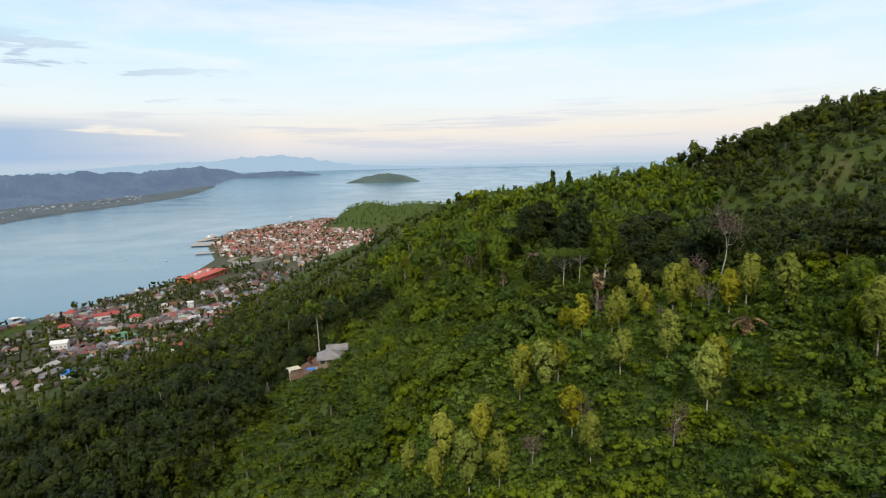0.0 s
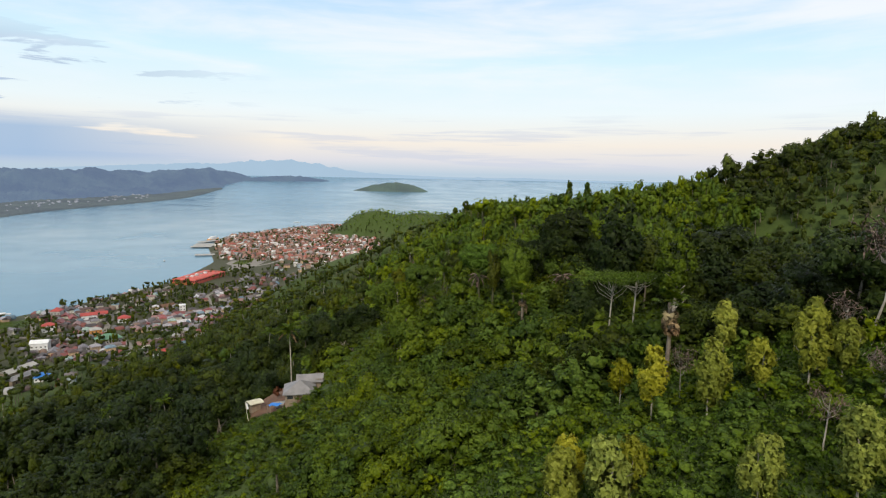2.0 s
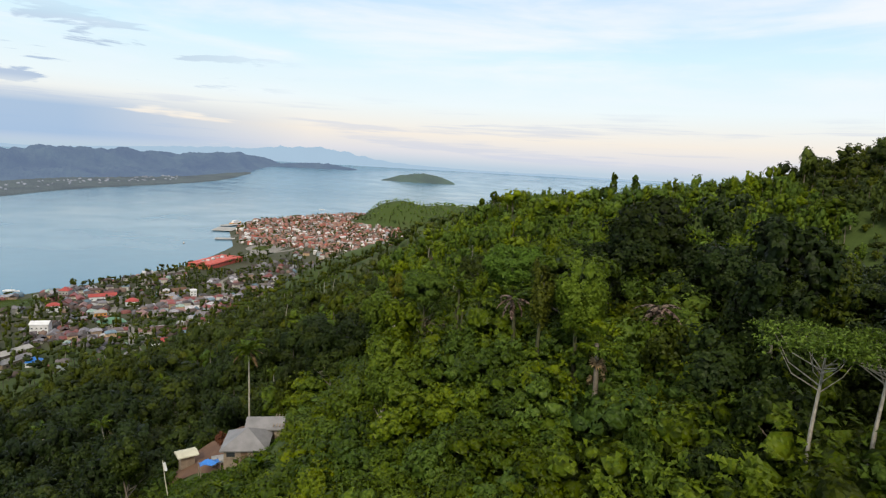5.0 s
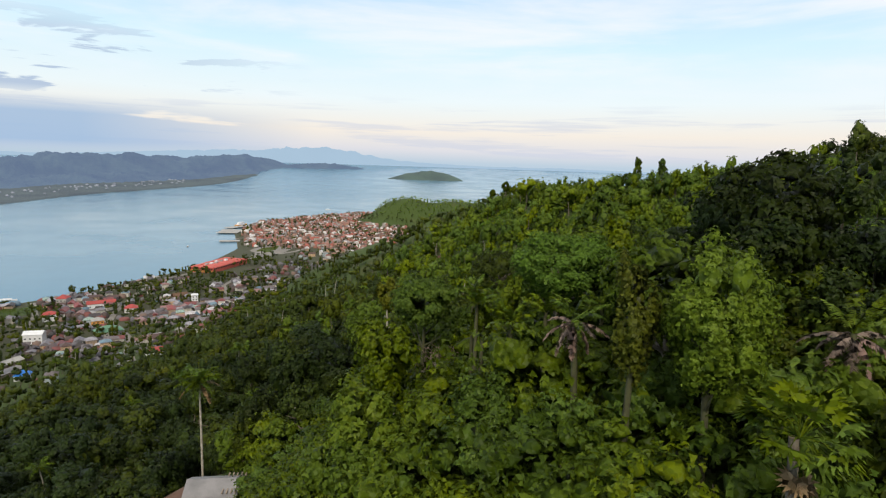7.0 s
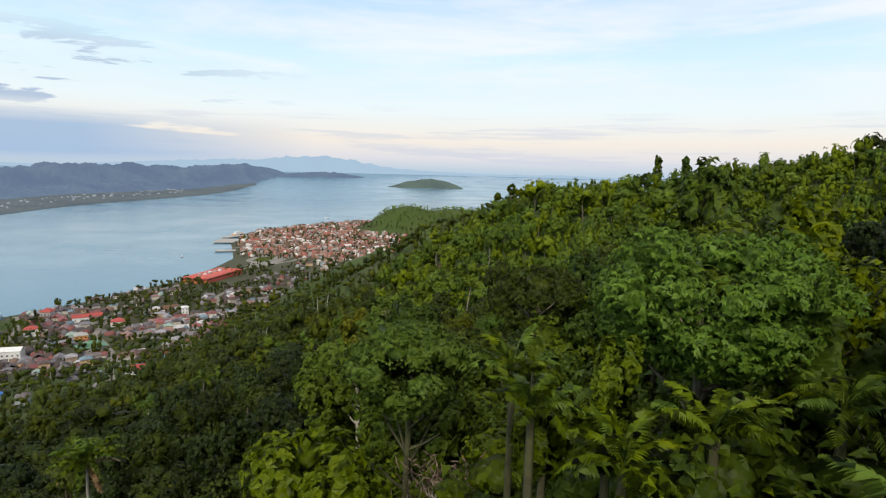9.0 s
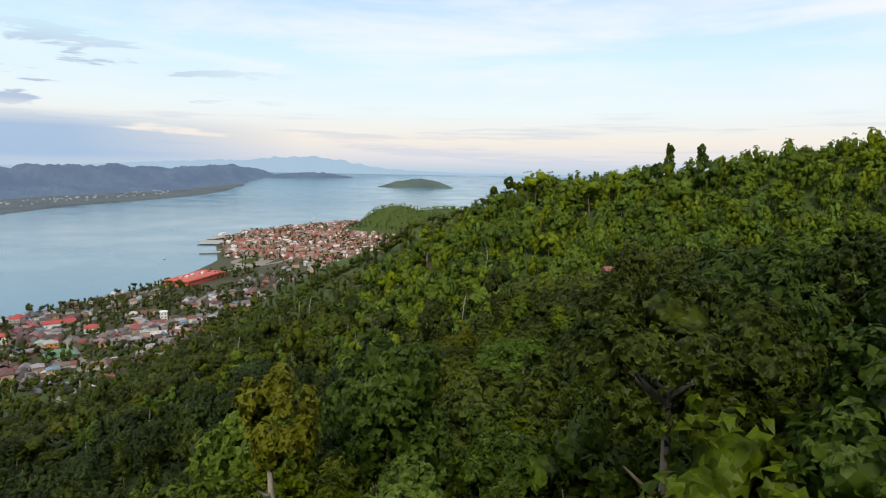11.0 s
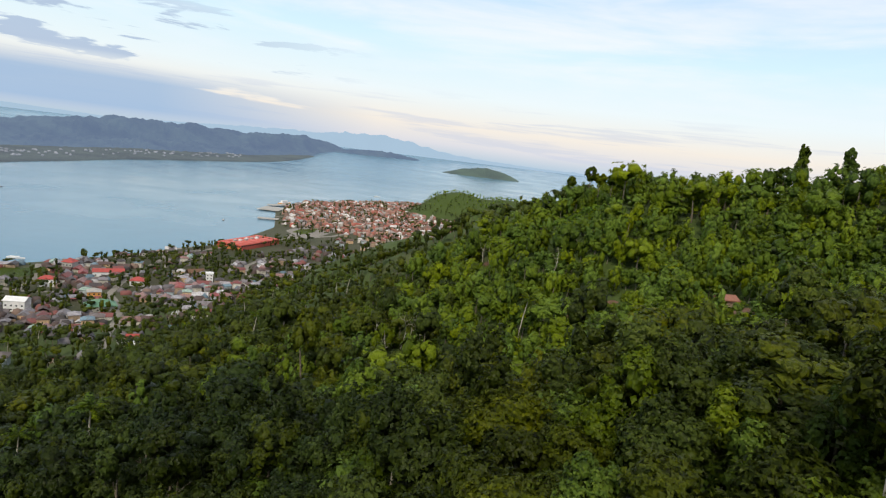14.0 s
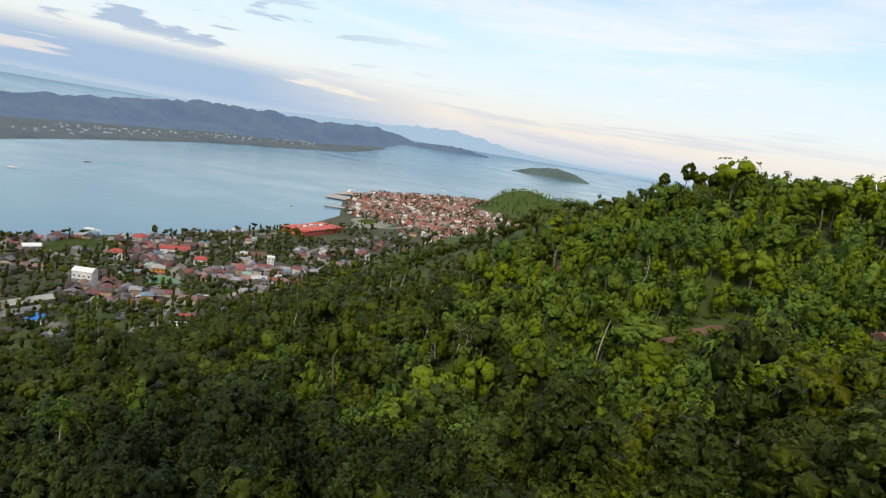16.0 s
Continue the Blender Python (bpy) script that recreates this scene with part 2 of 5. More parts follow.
M_RUSTROOF = plain("rusty_sheet", (0.30, 0.13, 0.09), (0.20, 0.10, 0.075), 1.2, 0.8, 0.3)
M_MARKET = plain("market_paint", (0.56, 0.105, 0.07), (0.46, 0.08, 0.055), 0.2, 0.6, 0.2)
M_WHITE = plain("white_paint", (0.74, 0.74, 0.74), (0.62, 0.63, 0.64), 0.4, 0.6, 0.2)
M_GREY = plain("grey_concrete", (0.40, 0.39, 0.37), (0.28, 0.27, 0.25), 0.3, 0.85, 0.3)
M_BLUE = plain("blue_tarpaulin", (0.03, 0.20, 0.62), (0.02, 0.15, 0.50), 1.0, 0.4, 0.2)
M_SKYBLUE = plain("pale_blue_paint", (0.25, 0.45, 0.62), (0.20, 0.36, 0.52), 0.4, 0.6, 0.2)
M_GREEN = plain("green_roof_paint", (0.13, 0.27, 0.17), (0.10, 0.21, 0.13), 0.3, 0.6, 0.2)
M_ORANGE = plain("orange_paint", (0.62, 0.30, 0.07), (0.52, 0.24, 0.06), 0.3, 0.7, 0.2)
M_WOOD = plain("weathered_wood", (0.30, 0.24, 0.18), (0.20, 0.15, 0.11), 1.5, 0.85, 0.4)
M_PALE = plain("pale_board", (0.62, 0.60, 0.46), (0.50, 0.47, 0.36), 1.0, 0.8, 0.3)


def ground_material():
    m, t, b, out = material("hillside_soil_and_grass")
    n1 = noise_fac(t, 0.02, 6, 0.6)
    n2 = noise_fac(t, 0.6, 5, 0.65)
    n3 = noise_fac(t, 0.006, 3, 0.5)
    c = mix_colour(t, n2, (0.022, 0.042, 0.005), (0.062, 0.095, 0.011))
    rp = ramp_node(t, [(0.60, (0, 0, 0)), (0.72, (1, 1, 1))])
    t.links.new(n1, rp.inputs[0])
    c = mix_colour(t, rp.outputs["Color"], c, (0.075, 0.075, 0.022))
    # low flat land near the shore is dry and trodden
    g = t.nodes.new("ShaderNodeNewGeometry")
    s = t.nodes.new("ShaderNodeSeparateXYZ")
    t.links.new(g.outputs["Position"], s.inputs[0])
    low = t.nodes.new("ShaderNodeMapRange")
    for k, v in (("From Min", 12.0), ("From Max", 4.0)):
        low.inputs[k].default_value = v
    t.links.new(s.outputs["Z"], low.inputs["Value"])
    dry = mix_colour(t, n2, (0.045, 0.04, 0.026), (0.10, 0.078, 0.05))
    lowc = mix_colour(t, n1, (0.03, 0.05, 0.012), dry)
    c = mix_colour(t, low.outputs[0], c, lowc)
    t.links.new(c, b.inputs["Base Color"])
    b.inputs["Roughness"].default_value = 0.95
    bump(t, b, n2, 0.7, 0.4)
    return m


def water_material():
    m, t, b, out = material("sea_water")
    n1 = noise_fac(t, 0.25, 4, 0.6)
    n2 = noise_fac(t, 0.006, 5, 0.6)
    c = mix_colour(t, n2, (0.07, 0.165, 0.245), (0.12, 0.235, 0.32))
    t.links.new(c, b.inputs["Base Color"])
    r = ramp_node(t, [(0.35, (0.14, 0.14, 0.14)), (0.65, (0.24, 0.24, 0.24))])
    t.links.new(n2, r.inputs[0])
    t.links.new(r.outputs["Color"], b.inputs["Roughness"])
    b.inputs["IOR"].default_value = 1.33
    bump(t, b, n1, 0.015, 0.3)
    return m


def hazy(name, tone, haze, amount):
    """Far land: surface mixed with glowing haze that stands in for kilometres of air."""
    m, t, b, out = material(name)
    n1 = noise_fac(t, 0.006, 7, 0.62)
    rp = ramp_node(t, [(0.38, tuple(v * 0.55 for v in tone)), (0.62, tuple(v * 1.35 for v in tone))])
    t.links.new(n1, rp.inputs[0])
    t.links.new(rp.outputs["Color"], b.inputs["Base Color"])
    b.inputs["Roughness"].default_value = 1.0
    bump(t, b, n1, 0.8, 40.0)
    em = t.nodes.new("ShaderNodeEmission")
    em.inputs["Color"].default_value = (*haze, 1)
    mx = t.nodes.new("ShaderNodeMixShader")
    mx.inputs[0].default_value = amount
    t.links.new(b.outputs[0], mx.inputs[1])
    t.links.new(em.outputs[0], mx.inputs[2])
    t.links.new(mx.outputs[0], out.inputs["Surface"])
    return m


M_GROUND = ground_material()
M_WATER = water_material()
# far land materials: airlight painted in as an emitted haze colour
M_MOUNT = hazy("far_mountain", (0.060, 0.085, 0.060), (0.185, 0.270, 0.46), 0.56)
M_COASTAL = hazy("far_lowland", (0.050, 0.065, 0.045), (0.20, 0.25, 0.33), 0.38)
M_BLUEMT = hazy("blue_haze_glow", (0.05, 0.08, 0.10), (0.44, 0.60, 0.76), 0.90)
M_ISLE = hazy("island_woods", (0.045, 0.075, 0.035), (0.20, 0.27, 0.30), 0.35)


# mesh helpers
def link_mesh(name, verts, faces, mats, parent=None, index=None, smooth=False, tone=None):
    me = bpy.data.meshes.new(name)
    verts = np.asarray(verts, dtype=np.float32)
    lump = verts[:, 3:] if verts.shape[1] == 6 else None
    verts = np.ascontiguousarray(verts[:, :3])
    if isinstance(faces, np.ndarray):
        n, k = faces.shape
        me.vertices.add(len(verts))
        me.vertices.foreach_set("co", verts.ravel())
        me.loops.add(n * k)
        me.loops.foreach_set("vertex_index", faces.astype(np.int32).ravel())
        me.polygons.add(n)
        me.polygons.foreach_set("loop_start", np.arange(0, n * k, k, dtype=np.int32))
        me.polygons.foreach_set("loop_total", np.full(n, k, dtype=np.int32))
    else:
        me.from_pydata(verts.tolist(), [], faces)
    for mm in mats if isinstance(mats, (list, tuple)) else [mats]:
        me.materials.append(mm)
    if index is not None:
        me.polygons.foreach_set("material_index", np.asarray(index, dtype=np.int32))
    if smooth:
        me.polygons.foreach_set("use_smooth", np.ones(len(me.polygons), dtype=bool))
    if tone is not None:
        me.attributes.new("tone", "FLOAT", "POINT").data.foreach_set("value", np.asarray(tone, dtype=np.float32))
    if lump is not None:
        me.attributes.new("lump", "FLOAT_VECTOR", "POINT").data.foreach_set("vector", np.ascontiguousarray(lump).ravel())
    me.update(calc_edges=True)
    ob = new(name, me)
    if parent is not None:
        ob.parent = parent
    return ob


def part(name, bm, mat, parent, label=""):
    me = bpy.data.meshes.new(name)
    bm.to_mesh(me)
    bm.free()
    me.materials.append(mat)
    ob = new(name, me)
    ob.parent = parent
    if label:
        ob["label"] = label
    return ob


def box_bm(x0, y0, z0, x1, y1, z1, bevel=0.0):
    bm = bmesh.new()
    bmesh.ops.create_cube(bm, size=1.0, matrix=Matrix.Translation(((x0 + x1) / 2, (y0 + y1) / 2, (z0 + z1) / 2)) @ Matrix.Diagonal((x1 - x0, y1 - y0, z1 - z0, 1)))
    if bevel:
        bmesh.ops.bevel(bm, geom=bm.edges[:], offset=bevel, segments=1, affect="EDGES")
    return bm


# the lie of the land
SHORE_Y = [-600, -300, 0, 300, 552, 681, 829, 923, 1016, 1099, 1227, 1400, 1570, 1716, 1850, 1950, 2100]
SHORE_X = [-660, -640, -600, -560, -485, -427, -387, -391, -402, -440, -500, -530, -461, -381, -240, 0, 400]
HILLS = [(-90, 150, 70, 25.6), (-40, 100, 55, 13.0), (10, 60, 50, 10.2), (40, 110, 45, 1.5), (0, 140, 32, 19.2), (60, 190, 55, 39.5), (120, 100, 90, 39.7), (220, 300, 110, 100.8), (100, 330, 60, 50.7), (30, 370, 50, 8.2), (-10, 220, 40, 16.2), (-60, 290, 70, 38.7), (-130, 260, 80, 16.2), (-30, 440, 70, 82.5), (150, 560, 150, 72.8), (-180, 430, 80, 13.3), (-200, 100, 120, 27.6)]
SPURS = [(30, -60, 120, 67.7), (200, -50, 140, 142.0), (330, 420, 150, 117.0), (5, 280, 35, -10.7), (45, 260, 40, 33.1), (-205, 1475, 48, 50.4), (-90, 1490, 70, 37.2), (30, 1500, 90, 37.4), (-100, 580, 60, 49.1), (-60, 380, 40, -22.6), (-110, 480, 60, -6.1), (-30, 510, 50, -35.7), (-70, 700, 60, 29.5), (150, 380, 60, -45.6), (90, 250, 45, -41.6), (250, 380, 60, -12.4), (0, 340, 35, 12.3), (-32, 141, 11, 2.0), (7, 121, 12, 4.6)]
PX, PY, PZ = (np.array([row[1][i] for row in PATH]) for i in range(3))


def shore_x(y):
    return np.interp(y, SHORE_Y, SHORE_X)


def ground_z(x, y):
    x, y = np.asarray(x, float), np.asarray(y, float)
    d = x - shore_x(y)
    z = np.where(d > 0, 2.2 * (1 - np.exp(-d / 18)), np.maximum(-4, d * 0.12))
    for a, b, s, h in HILLS + SPURS:
        z = z + h * np.exp(-((x - a) ** 2 + (y - b) ** 2) / (2.0 * s * s))
    inland = np.clip((z - 14) / 30, 0, 1)
    z = z + inland * (1.6 * np.sin(x * 0.071 + 1.3 * np.sin(y * 0.043)) + 1.2 * np.sin(y * 0.093 + x * 0.037) + 0.6 * np.sin(x * 0.21 + y * 0.17))
    # levelled yard of the farmhouse
    yard = np.clip((1.7 - np.hypot((x + 33) / 6.5, (y - 145) / 9.0)) / 0.7, 0, 1)
    return z + (110.3 + 0.35 * (x + 33) - z) * yard * yard * (3 - 2 * yard)


def sheet(name, xs, ys, zf, mat, smooth=True):
    X, Y = np.meshgrid(xs, ys)
    Z = zf(X, Y)
    nx, ny = len(xs), len(ys)
    i = np.arange(ny - 1)[:, None] * nx + np.arange(nx - 1)[None]
    f = np.stack([i, i + 1, i + nx + 1, i + nx], -1).reshape(-1, 4)
    return link_mesh(name, np.stack([X, Y, Z], -1).reshape(-1, 3), f, mat, smooth=smooth)


gx = np.concatenate([np.arange(-760, -200, 10.0), np.arange(-200, 260, 3.5), np.arange(260, 900, 16.0)])
gy = np.concatenate([np.arange(-420, -20, 16.0), np.arange(-20, 480, 3.5), np.arange(480, 2100, 11.0)])
tagged(sheet("ground", gx, gy, ground_z, M_GROUND), "steep green hillside running down to a flat shore", "hillside", kind="structure")


# the sea: flat, lifting softly in the last kilometres so that its rim meets the horizon
def sea_z(x, y):
    r = np.hypot(x, y - 100)
    return 128.0 * np.clip((r - 2600) / 2330, 0, 1) ** 2


SEA_R = np.concatenate([np.linspace(0, 2600, 14), np.linspace(2700, 4930, 26)])
ang = np.linspace(0, 2 * np.pi, 145)[:-1]
RR, AA = np.meshgrid(SEA_R, ang, indexing="ij")
sx_, sy_ = RR * np.sin(AA), 100 + RR * np.cos(AA)
i0 = np.arange(len(SEA_R) - 1)[:, None] * 144
j0 = np.arange(144)[None]
sf = np.stack([i0 + j0, i0 + (j0 + 1) % 144, i0 + 144 + (j0 + 1) % 144, i0 + 144 + j0], -1).reshape(-1, 4)[:, ::-1]
tagged(link_mesh("water", np.stack([sx_, sy_, sea_z(sx_, sy_)], -1).reshape(-1, 3), np.ascontiguousarray(sf), M_WATER, smooth=True),
       "calm pale blue sea of a wide bay", "sea", kind="structure")


# far land: strips with depth, given by bearing to the left of north, crest height and distance
def far_land(name, label, profile, mat, base_drop=6.0, depth=500.0, rough=0.25, seed=1, bump_size=0.6, taper=3.0, flat=0.0, folds=1.0):
    """profile: (bearing, distance of the shore, crest height over the sea there)."""
    b = np.array([p[0] for p in profile], float)
    bb = np.linspace(b[0], b[-1], 420)
    order = np.argsort(b)
    rr = np.interp(bb, b[order], np.array([p[1] for p in profile], float)[order])
    hh = np.interp(bb, b[order], np.array([p[2] for p in profile], float)[order])
    rows_, rings = [], np.concatenate([np.linspace(0, 1, 22), [1.12, 1.3]])
    taper_ = np.clip(np.minimum(np.abs(bb - bb[0]), np.abs(bb - bb[-1])) / taper, 0.02, 1) ** 0.6
    for q in rings:
        up = flat + (1 - flat) * np.sin(min(q, 1.0) * 1.5708) ** 1.5 if q > 0 else 0.0
        up *= 1.0 if q <= 1 else 0.6
        r = np.minimum(rr + q * depth * taper_, 4900 + q * 20)
        x, y = -r * np.sin(np.radians(bb)), 100 + r * np.cos(np.radians(bb))
        jag = np.array([noise.fractal(Vector((v * bump_size, q * 2.2, seed)), 0.8, 2.1, 6) - 0.9 * folds * (1 - q * 0.8) * abs(noise.noise(Vector((v * bump_size * 2.3 + q, q * 1.1, seed + 5.0)))) for v in bb])
        z = sea_z(x, y) + hh * up * (1 + rough * jag) - (base_drop if q == 0 else 0)
        rows_.append(np.stack([x, y, z], -1))
    n = len(bb)
    i = np.arange(len(rings) - 1)[:, None] * n + np.arange(n - 1)[None]
    f = np.stack([i, i + 1, i + n + 1, i + n], -1).reshape(-1, 4)
    return tagged(link_mesh(name, np.array(rows_).reshape(-1, 3), np.ascontiguousarray(f), mat, smooth=True), label, "far land", kind="structure")


far_land("far_blue_mountains", "far mountains over the bay in painted pale blue haze", [(62, 4800, 44), (52, 4800, 40), (46, 4800, 26), (38, 4800, 10), (28, 4800, 60), (24, 4800, 74), (20.5, 4800, 84), (18.6, 4800, 118), (17.2, 4800, 104), (15.6, 4800, 128), (14.0, 4800, 104), (12.4, 4800, 86), (10.0, 4800, 46), (6, 4800, 22), (0, 4800, 8), (-14, 4800, 6)],
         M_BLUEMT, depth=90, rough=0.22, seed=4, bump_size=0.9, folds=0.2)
far_land("far_shore_hills", "dark green hills behind the far shore with painted blue haze", [(66, 2050, 40), (56, 2150, 44), (50, 2350, 60), (46, 2550, 78), (42, 2800, 98), (38, 3000, 124), (34, 3150, 124), (31, 3250, 108), (27.5, 3450, 104), (24.5, 3650, 100), (22.5, 3900, 88), (20.0, 4350, 34), (18.8, 4550, 4)],
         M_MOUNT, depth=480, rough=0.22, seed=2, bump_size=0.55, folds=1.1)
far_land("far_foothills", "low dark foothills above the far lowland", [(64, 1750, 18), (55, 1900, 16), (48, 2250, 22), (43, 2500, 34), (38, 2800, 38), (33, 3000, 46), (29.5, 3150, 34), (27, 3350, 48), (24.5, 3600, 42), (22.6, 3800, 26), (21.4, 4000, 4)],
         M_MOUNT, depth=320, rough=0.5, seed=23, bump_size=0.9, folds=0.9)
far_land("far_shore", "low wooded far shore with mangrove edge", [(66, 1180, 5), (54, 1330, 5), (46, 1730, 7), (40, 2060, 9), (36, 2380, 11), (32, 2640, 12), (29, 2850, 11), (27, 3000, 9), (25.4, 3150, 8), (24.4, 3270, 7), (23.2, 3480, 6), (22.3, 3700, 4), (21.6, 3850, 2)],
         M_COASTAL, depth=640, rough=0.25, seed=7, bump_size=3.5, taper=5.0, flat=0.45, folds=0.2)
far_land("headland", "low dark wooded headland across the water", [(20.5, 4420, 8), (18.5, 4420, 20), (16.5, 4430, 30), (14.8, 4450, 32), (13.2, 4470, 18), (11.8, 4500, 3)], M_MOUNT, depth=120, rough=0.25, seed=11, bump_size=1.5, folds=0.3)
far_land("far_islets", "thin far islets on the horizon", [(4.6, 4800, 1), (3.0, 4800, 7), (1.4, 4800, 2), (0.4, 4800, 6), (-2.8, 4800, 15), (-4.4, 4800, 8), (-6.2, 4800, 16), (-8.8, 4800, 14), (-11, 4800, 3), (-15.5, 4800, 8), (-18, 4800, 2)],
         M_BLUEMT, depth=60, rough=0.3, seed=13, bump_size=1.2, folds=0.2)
far_land("wooded_island", "small wooded island in the bay", [(9.5, 3840, 1), (9.0, 3835, 5), (8.4, 3825, 14), (7.6, 3815, 30), (6.8, 3810, 38), (6.0, 3810, 47), (5.3, 3810, 50), (4.6, 3810, 44), (3.8, 3815, 34), (2.9, 3825, 18), (2.2, 3835, 3)],
         M_ISLE, depth=170, rough=0.10, seed=17, bump_size=2.5, taper=1.6, folds=0.3)

RNG = np.random.default_rng(7)


# plants
def unit(v):
    return v / np.maximum(np.linalg.norm(v, axis=-1, keepdims=True), 1e-6)


def leaves(points, normals, size, aspect, rng, sides=4, hang=0.35, fold=0.22, axis=None):
    """Pointed leaves at points, facing their normals: folded pairs of triangles, or single ones."""
    n = len(points)
    t1 = unit(np.cross(normals, unit(rng.normal(size=(n, 3))))) if axis is None else axis.copy()
    t1[:, 2] -= hang
    t1 = unit(t1)
    t2 = unit(np.cross(normals, t1))
    s = size * rng.uniform(0.6, 1.4, (n, 1))
    w = s * aspect
    if axis is not None:
        points = points + t1 * s * 0.45
    a, b = points - t1 * s * 0.5, points + t1 * s * 0.5 - normals * s * 0.12
    l, r = points + t2 * w * 0.5 + normals * w * fold, points - t2 * w * 0.5 + normals * w * fold
    k = np.arange(n)[:, None] * sides
    if sides == 4:
        return np.stack([a, l, b, r], 1).reshape(-1, 3), np.concatenate([k + np.array([[0, 1, 2]]), k + np.array([[0, 2, 3]])])
    return np.stack([b, l - t1 * s * 0.3, r - t1 * s * 0.3], 1).reshape(-1, 3), k + np.array([[0, 1, 2]])


def tube(points, radii, sides=5):
    """A tapering tube of triangles through points."""
    points, radii = np.asarray(points, float), np.asarray(radii, float)
    a = np.linspace(0, 2 * np.pi, sides + 1)[:-1]
    d = unit(np.gradient(points, axis=0))
    ref = np.where(np.abs(d[:, 2:3]) > 0.9, np.array([[1.0, 0, 0]]), np.array([[0, 0, 1.0]]))
    u = unit(np.cross(d, ref))
    w = np.cross(d, u)
    v = points[:, None] + radii[:, None, None] * (np.cos(a)[None, :, None] * u[:, None] + np.sin(a)[None, :, None] * w[:, None])
    i = np.arange(len(points) - 1)[:, None] * sides
    j = np.arange(sides)[None]
    p, q, r, t = i + j, i + (j + 1) % sides, i + sides + (j + 1) % sides, i + sides + j
    return v.reshape(-1, 3), np.stack([p, q, r, p, r, t], -1).reshape(-1, 3)


def join(pieces):
    vs, fs, off = [], [], 0
    for v, f in pieces:
        vs.append(v)
        fs.append(f + off)
        off += len(v)
    return np.concatenate(vs), np.concatenate(fs)


def ico_ball():
    """Twenty triangles round a point."""
    g = (1 + 5 ** 0.5) / 2
    v = np.array([(-1, g, 0), (1, g, 0), (-1, -g, 0), (1, -g, 0), (0, -1, g), (0, 1, g), (0, -1, -g), (0, 1, -g), (g, 0, -1), (g, 0, 1), (-g, 0, -1), (-g, 0, 1)])
    f = np.array([(0, 11, 5), (0, 5, 1), (0, 1, 7), (0, 7, 10), (0, 10, 11), (1, 5, 9), (5, 11, 4), (11, 10, 2), (10, 7, 6), (7, 1, 8), (3, 9, 4), (3, 4, 2), (3, 2, 6), (3, 6, 8), (3, 8, 9), (4, 9, 5), (2, 4, 11), (6, 2, 10), (8, 6, 7), (9, 8, 1)])
    return v / np.linalg.norm(v[0]), f


ICO_V, ICO_F = ico_ball()


def crown(rng, height, rx, rz, clumps, n, size, aspect=0.5, spread=0.42, core=0.0, sides=4, hang=0.35, low=0.22, ragged=1.0, per=6, inner=14):
    """Boughs over an ellipsoid, each a dark heart covered in tufts of leaves; the middle of the crown is at height."""
    c = unit(rng.normal(size=(clumps, 3)))
    c[:, 2] = c[:, 2] * 0.85 + low
    c *= rng.uniform(0.5, 0.8, (clumps, 1)) ** ragged
    r = spread * rng.uniform(0.6, 1.35, clumps)
    scale, up = np.array([rx, rx, rz]), np.array([0, 0, height])
    tufts = max(n // per, 4)
    k = rng.choice(clumps, tufts, p=r ** 2 / (r ** 2).sum())
    d = unit(rng.normal(size=(tufts, 3)) * 0.7 + unit(c[k]) * 0.75 + np.array([0, 0, 0.4]))
    p = c[k] + d * (r[k] * rng.uniform(0.78, 1.12, tufts))[:, None]
    nn = unit(d / scale + np.array([0, 0, 0.3]) / rx)

    def lumped(v, f, nrm, per_):
        nrm = unit(unit(nrm) / scale)
        return np.concatenate([v, np.repeat(nrm, per_, 0)], 1), f

    q = np.repeat(np.arange(tufts), per)
    side = unit(rng.normal(size=(len(q), 3)))
    axis = unit(side - nn[q] * (side * nn[q]).sum(1, keepdims=True) * 0.8 + nn[q] * 0.25)
    face = unit(nn[q] - axis * (nn[q] * axis).sum(1, keepdims=True) * 0.9 + 0.2 * rng.normal(size=(len(q), 3)))
    own = 0.6 * d[q] + 0.85 * unit(p[q]) + np.array([0, 0, 0.1]) + 0.15 * rng.normal(size=(len(q), 3))
    pieces = [lumped(*leaves(p[q] * scale + up, face, size, aspect, rng, sides, hang, axis=axis), own, sides)]
    if core:
        # a lumpy heart to each bough, and smaller shaded leaves round it
        wob = np.clip(1 + 0.26 * rng.normal(size=(clumps, 12, 1)), 0.5, 1.35)
        b = (c[:, None] * 0.97 + ICO_V[None] * (r * core)[:, None, None] * wob).reshape(-1, 3)
        f = (ICO_F[None] + (np.arange(clumps) * 12)[:, None, None]).reshape(-1, 3)
        pieces.append(lumped(b * scale + up, f, np.tile(ICO_V, (clumps, 1)) * 0.6 + 0.85 * unit(b), 1))
        if inner:
            q = np.repeat(np.arange(clumps), inner)
            di = unit(rng.normal(size=(len(q), 3)) + 0.6 * unit(c[q]) + np.array([0, 0, 0.3]))
            pi = c[q] + di * (r[q] * rng.uniform(core, 0.95, len(q)))[:, None]
            pieces.append(lumped(*leaves(pi * scale + up, unit(di / scale + 0.3 * rng.normal(size=di.shape) / rx), size * 1.5, 0.75, rng, sides, hang), di + 0.5 * unit(pi), sides))
    return join(pieces)


